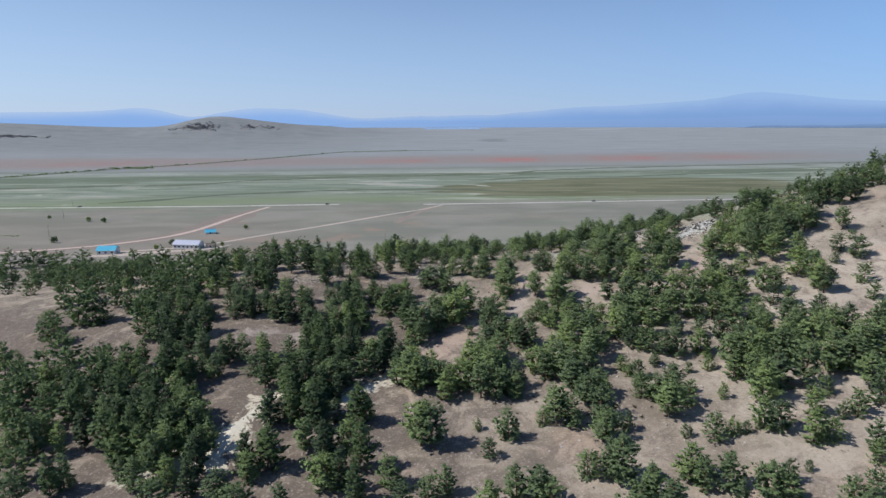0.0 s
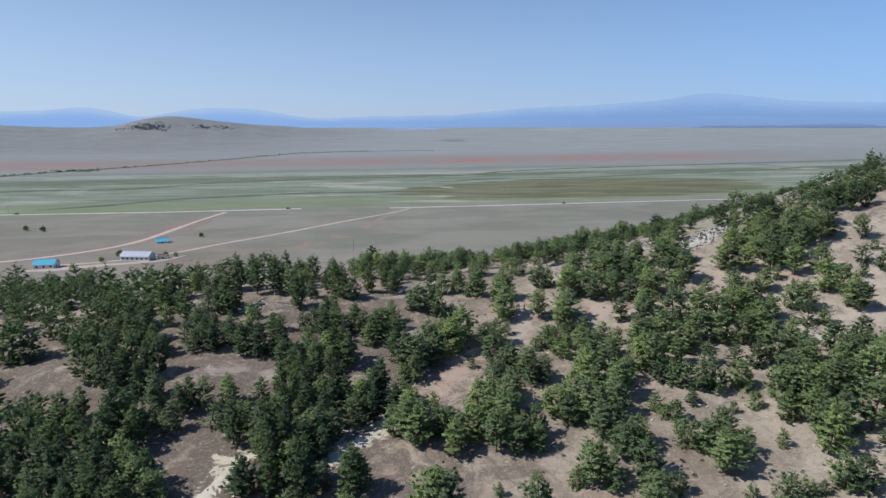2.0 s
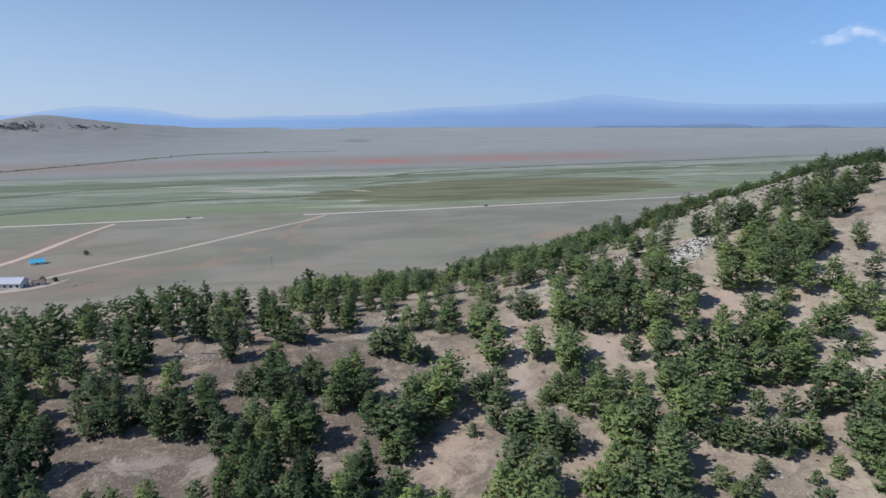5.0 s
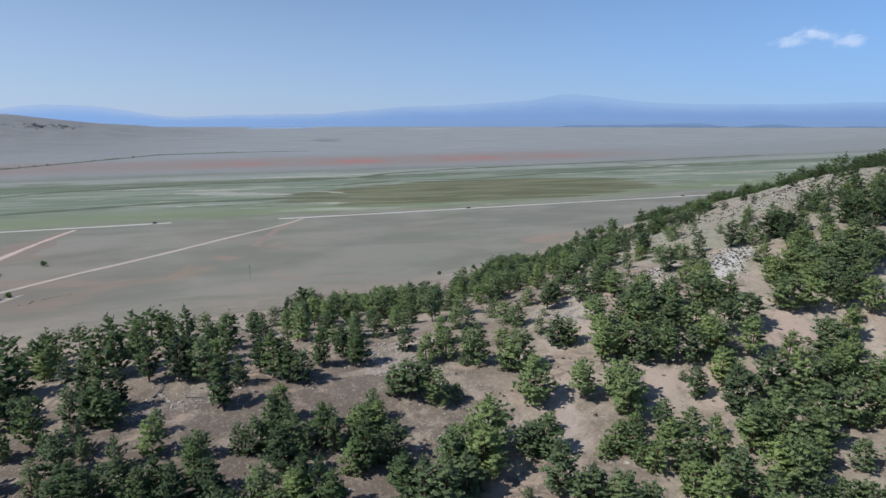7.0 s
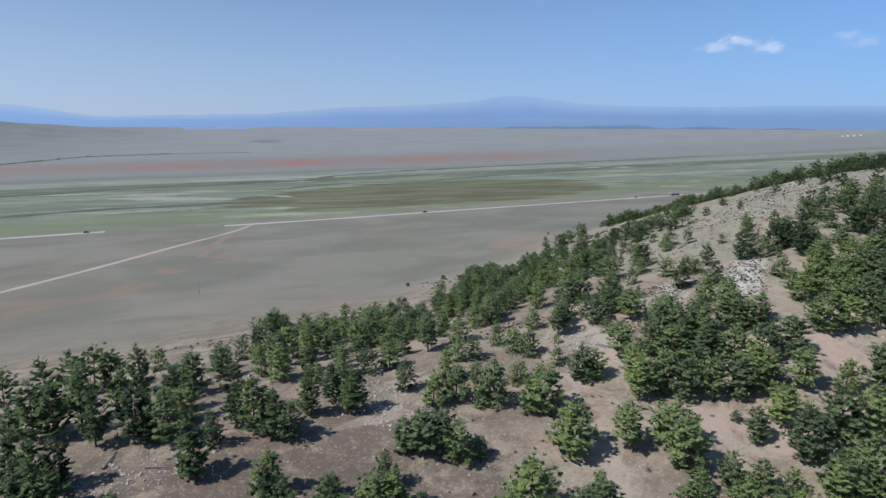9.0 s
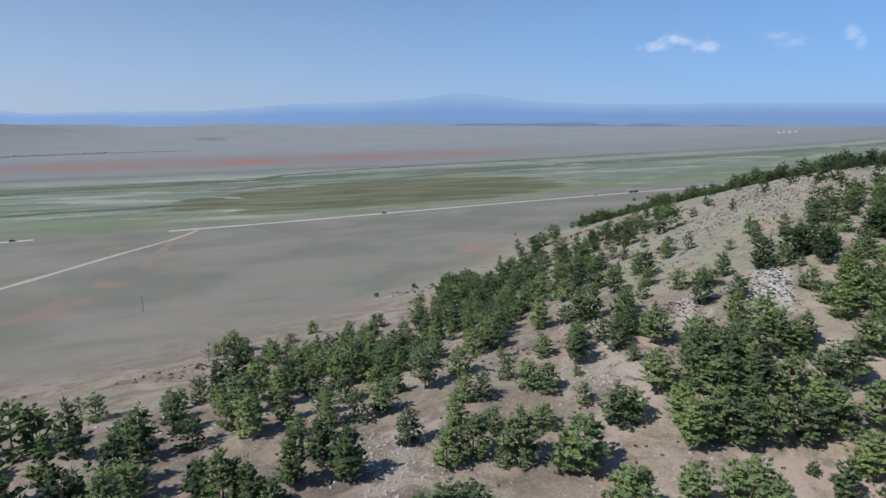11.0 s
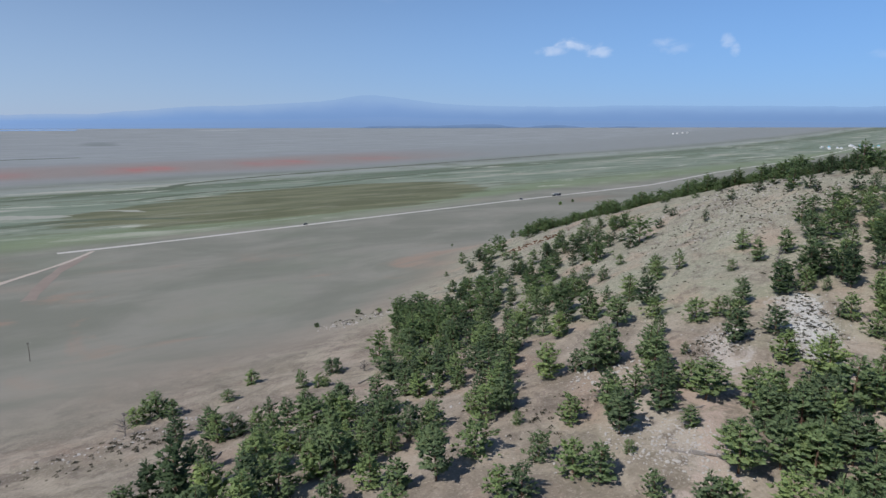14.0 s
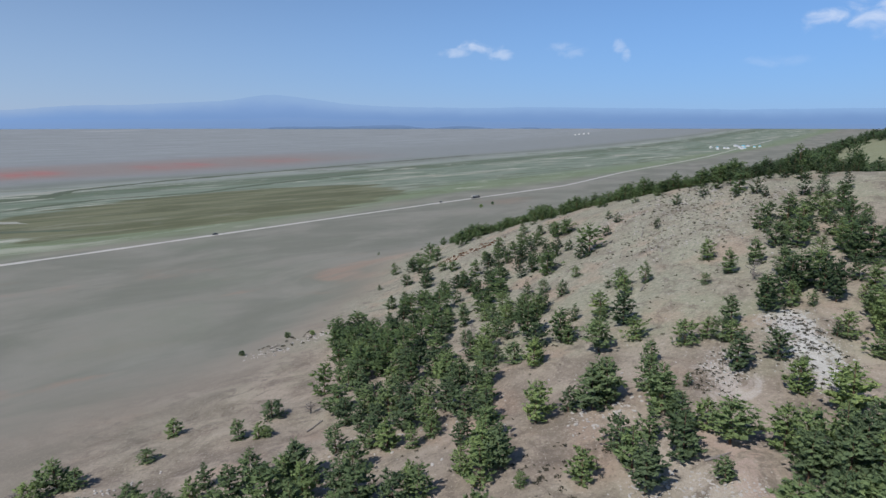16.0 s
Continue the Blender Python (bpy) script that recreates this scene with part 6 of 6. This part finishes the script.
def utility_pole(x, y, h):
    p = thing("utility_pole", "plain wooden utility pole standing in the steppe", "pole", pose(x, y, float(lay(x, y)) - 0.3, 0, 0, 15), "utility poles")
    part("post", tube([(0, 0, 0), (0.05, 0, h * 0.5), (0, 0, h)], [0.17, 0.14, 0.10], 8), M_TIMBER, p)
    part("crossarm", box(bmesh.new(), 0, 0, h - 0.6, 1.8, 0.12, 0.14, 0.02), M_TIMBER, p)
    for s in (-0.7, 0, 0.7):
        part("insulator", tube([(s, 0, h - 0.5), (s, 0, h - 0.28)], [0.06, 0.04], 6), M_WHITEWALL, p)


for x, y, h in ((-45, 455, 8), (-317, 488, 10), (-360, 580, 10), (-405, 672, 10)):
    utility_pole(x, y, h)


def bush(x, y, s):
    """A round steppe bush: short stems and a broken crown of leaves."""
    b = thing("bush", "lone dark green bush standing in the steppe", "bush", pose(x, y, float(lay(x, y))), "bushes on the steppe")
    r = random.Random(int(x * 7 + y))
    v, f = [], []
    for _ in range(5):
        a = r.uniform(0, 6.28)
        tube([(0, 0, -0.2), (math.cos(a) * s * 0.3, math.sin(a) * s * 0.3, s * 0.5)], [0.09, 0.03], 5, v, f)
    part("stems", (v, f), M_BARK, b)
    v, f = [], []
    for _ in range(420):
        d = Vector((r.gauss(0, 1), r.gauss(0, 1), r.gauss(0.2, 0.9))).normalized()
        p = Vector((d.x, d.y, d.z)) * s * 0.62 * r.uniform(0.25, 1.05) * (1 + 0.2 * math.sin(3 * d.x + 4 * d.y + x)) + Vector((0, 0, s * 0.65))
        e = d.cross(Vector((r.gauss(0, 1), r.gauss(0, 1), r.gauss(0, 1)))).normalized() * s * 0.11
        o = len(v)
        v += [tuple(p - e), tuple(p + e), tuple(p + d * s * 0.2)]
        f.append((o, o + 1, o + 2))
    part("crown", (v, f), M_NEEDLES, b)


for x, y, s in ((-332, 572, 3.2), (-314, 565, 3.4), (-297, 462, 3.6), (-172, 528, 2.6), (-201, 448, 3.5), (-168, 440, 3.0), (-163, 444, 2.2), (-205, 430, 2.6), (-380, 590, 2.4), (60, 424, 1.6), (82, 428, 1.8), (88, 418, 1.5), (470, 690, 3), (500, 700, 2.5)):
    bush(x, y, s)
# the second row is low shrubs added to draw a dark track
scatter("hedge", "dark broken hedge line and low shrubs standing in for a dark track", "hedge", [(-372 + 2.2 * i + bit.uniform(-1, 1), 497 - 0.5 * i + bit.uniform(-1, 1), bit.uniform(0.8, 1.6)) for i in range(14)]
        + [(-153 + 0.5 * i + bit.gauss(0, 1.2), 421 + 0.62 * i + bit.gauss(0, 0.9), bit.uniform(0.2, 0.6)) for i in range(34)], shrub, M_NEEDLES)


# ---------------------------------------------------------------- vehicles on the road
def wheels(parent, spots, r, w):
    for x, y in spots:
        t = part("wheel", tube([(0, -w / 2, 0), (0, w / 2, 0)], [r, r], 14), M_TYRE, parent, "", pose(x, y, r))
        part("rim", tube([(0, -w / 2 - 0.02, 0), (0, w / 2 + 0.02, 0)], [r * 0.55, r * 0.55], 10), M_CARGO, t)


def truck(x, y, turn):
    t = thing("truck", "dark lorry with a pale covered trailer on the gravel road", "truck", pose(x, y, float(lay(x, y)) + 0.18, 0, 0, turn))
    bm = bmesh.new()
    box(bm, 5.9, 0, 1.7, 2.2, 2.4, 2.4, 0.2), box(bm, 6.6, 0, 0.95, 1.0, 2.4, 0.9, 0.1)
    part("cab", bm, M_BODY, t)
    part("windscreen", box(bmesh.new(), 7.02, 0, 2.2, 0.06, 2.0, 0.9, 0.02), M_GLASS, t)
    part("chassis", box(bmesh.new(), -0.5, 0, 0.85, 13.5, 1.1, 0.35, 0.03), M_BODY, t)
    part("load", box(bmesh.new(), -1.6, 0, 2.3, 11.6, 2.5, 2.4, 0.12), M_CARGO, t, "pale canvas cover")
    part("side_panel", box(bmesh.new(), -1.6, 0, 1.35, 11.7, 2.54, 0.6, 0.03), M_BODY, t)
    wheels(t, [(a, s * 1.05) for a in (5.8, 2.6, -4.2, -5.5, -6.6) for s in (-1, 1)], 0.5, 0.32)


def car(x, y, turn):
    c = thing("car", "small dark car on the gravel road", "car", pose(x, y, float(lay(x, y)) + 0.18, 0, 0, turn), "cars on the road")
    bm = box(bmesh.new(), 0, 0, 0.68, 4.4, 1.8, 0.7, 0.15)
    part("body", bm, M_BODY, c)
    bm = bmesh.new()
    box(bm, -0.25, 0, 1.25, 2.5, 1.6, 0.6)
    for v in bm.verts:
        if v.co.z > 1.3:
            v.co.x *= 0.72
            v.co.y *= 0.85
    part("cabin", bm, M_GLASS, c)
    part("roof", box(bmesh.new(), -0.2, 0, 1.56, 1.8, 1.36, 0.06, 0.02), M_BODY, c)
    wheels(c, [(a, s * 0.82) for a in (1.35, -1.35) for s in (-1, 1)], 0.33, 0.2)


truck(532, 759.5, 5)
car(173, 717.5, 187), car(467, 754.5, 6), car(-132, 694.5, 5), car(-398, 673, 184)


# ---------------------------------------------------------------- far hamlet, riverside bushes and the woods down the ridge
def far_house(x, y, turn, n, roof):
    h = thing("cottage", "tiny white cottage in a far hamlet", "house", pose(x, y, float(lay(x, y)), 0, 0, turn), "hamlet cottages")
    part("wall", box(bmesh.new(), 0, 0, 2.2, n, 8, 4.4, 0.05), M_WHITEWALL, h)
    bm = bmesh.new()
    bmesh.ops.create_cone(bm, cap_ends=True, segments=4, radius1=1, radius2=0.02, depth=1, matrix=pose(0, 0, 5.9) @ Matrix.Diagonal((n * 0.76, 6.2, 3.2, 1)) @ pose(0, 0, 0, 0, 0, 45))
    part("roof", bm, roof, h)


vill = random.Random(4)
for i in range(14):
    far_house(2200 + vill.uniform(-60, 190), 1165 + vill.uniform(-70, 60), vill.uniform(0, 90), vill.uniform(8, 15), vill.choice((M_GREYROOF, M_WHITEWALL, M_BLUE)))
for x, y in ((2929, 2299), (2990, 2310), (2880, 2290), (3050, 2320)):
    far_house(x, y, 30, 13, M_WHITEWALL)

line = ((-762, 1070), (-694, 1227), (-557, 1452), (-329, 1977), (-122, 2080))
spots = []
for (ax, ay), (bx, by) in zip(line[:-1], line[1:]):
    for k in range(46):
        u = bit.random()
        spots.append((ax + (bx - ax) * u + bit.gauss(0, 6), ay + (by - ay) * u + bit.gauss(0, 6), bit.uniform(1.5, 4.5)))
spots += [(-640 + bit.gauss(0, 24), 1290 + bit.gauss(0, 9), bit.uniform(2.5, 6)) for _ in range(40)]
scatter("riverside_bushes", "dark bushes strung along a distant stream", "bushes", spots, shrub, M_NEEDLES)
spots = [(-1235 + bit.gauss(0, 55), 3180 + bit.gauss(0, 32), bit.uniform(3, 8)) for _ in range(240)] + [(-1000 + bit.gauss(0, 28), 3260 + bit.gauss(0, 22), bit.uniform(4, 10)) for _ in range(26)] \
    + [(-900 + bit.gauss(0, 26), 3290 + bit.gauss(0, 18), bit.uniform(4, 9)) for _ in range(18)] + [(-2000 + bit.gauss(0, 80), 2900 + 0.12 * bit.gauss(0, 200), bit.uniform(4, 10)) for _ in range(110)]
scatter("far_hill_rocks", "dark crags and trees on a distant bare hill", "rocks", spots, shrub, M_CRAG)


woods = []
bit.seed(21)
for _ in range(420):
    x = bit.uniform(300, 760)
    woods.append((x, 405 - 0.02 * (x - 300) + bit.gauss(0, 22), bit.uniform(6, 11)))
for _ in range(120):
    x = bit.uniform(620, 1000)
    woods.append((x, 355 + bit.gauss(0, 16), bit.uniform(6, 11)))
for _ in range(140):
    woods.append((bit.uniform(285, 400), bit.uniform(230, 330), bit.uniform(6, 10)))
joined_wood("ridge_woods", "dense dark pine wood along the far ridge",
            [(bit.choice(FARTHEST), Matrix.LocRotScale((x, y, ground_z(x, y) - 0.1), Euler((0, 0, bit.uniform(0, 6.28))), (h / 10, h / 10, h / 10))) for x, y, h in woods])
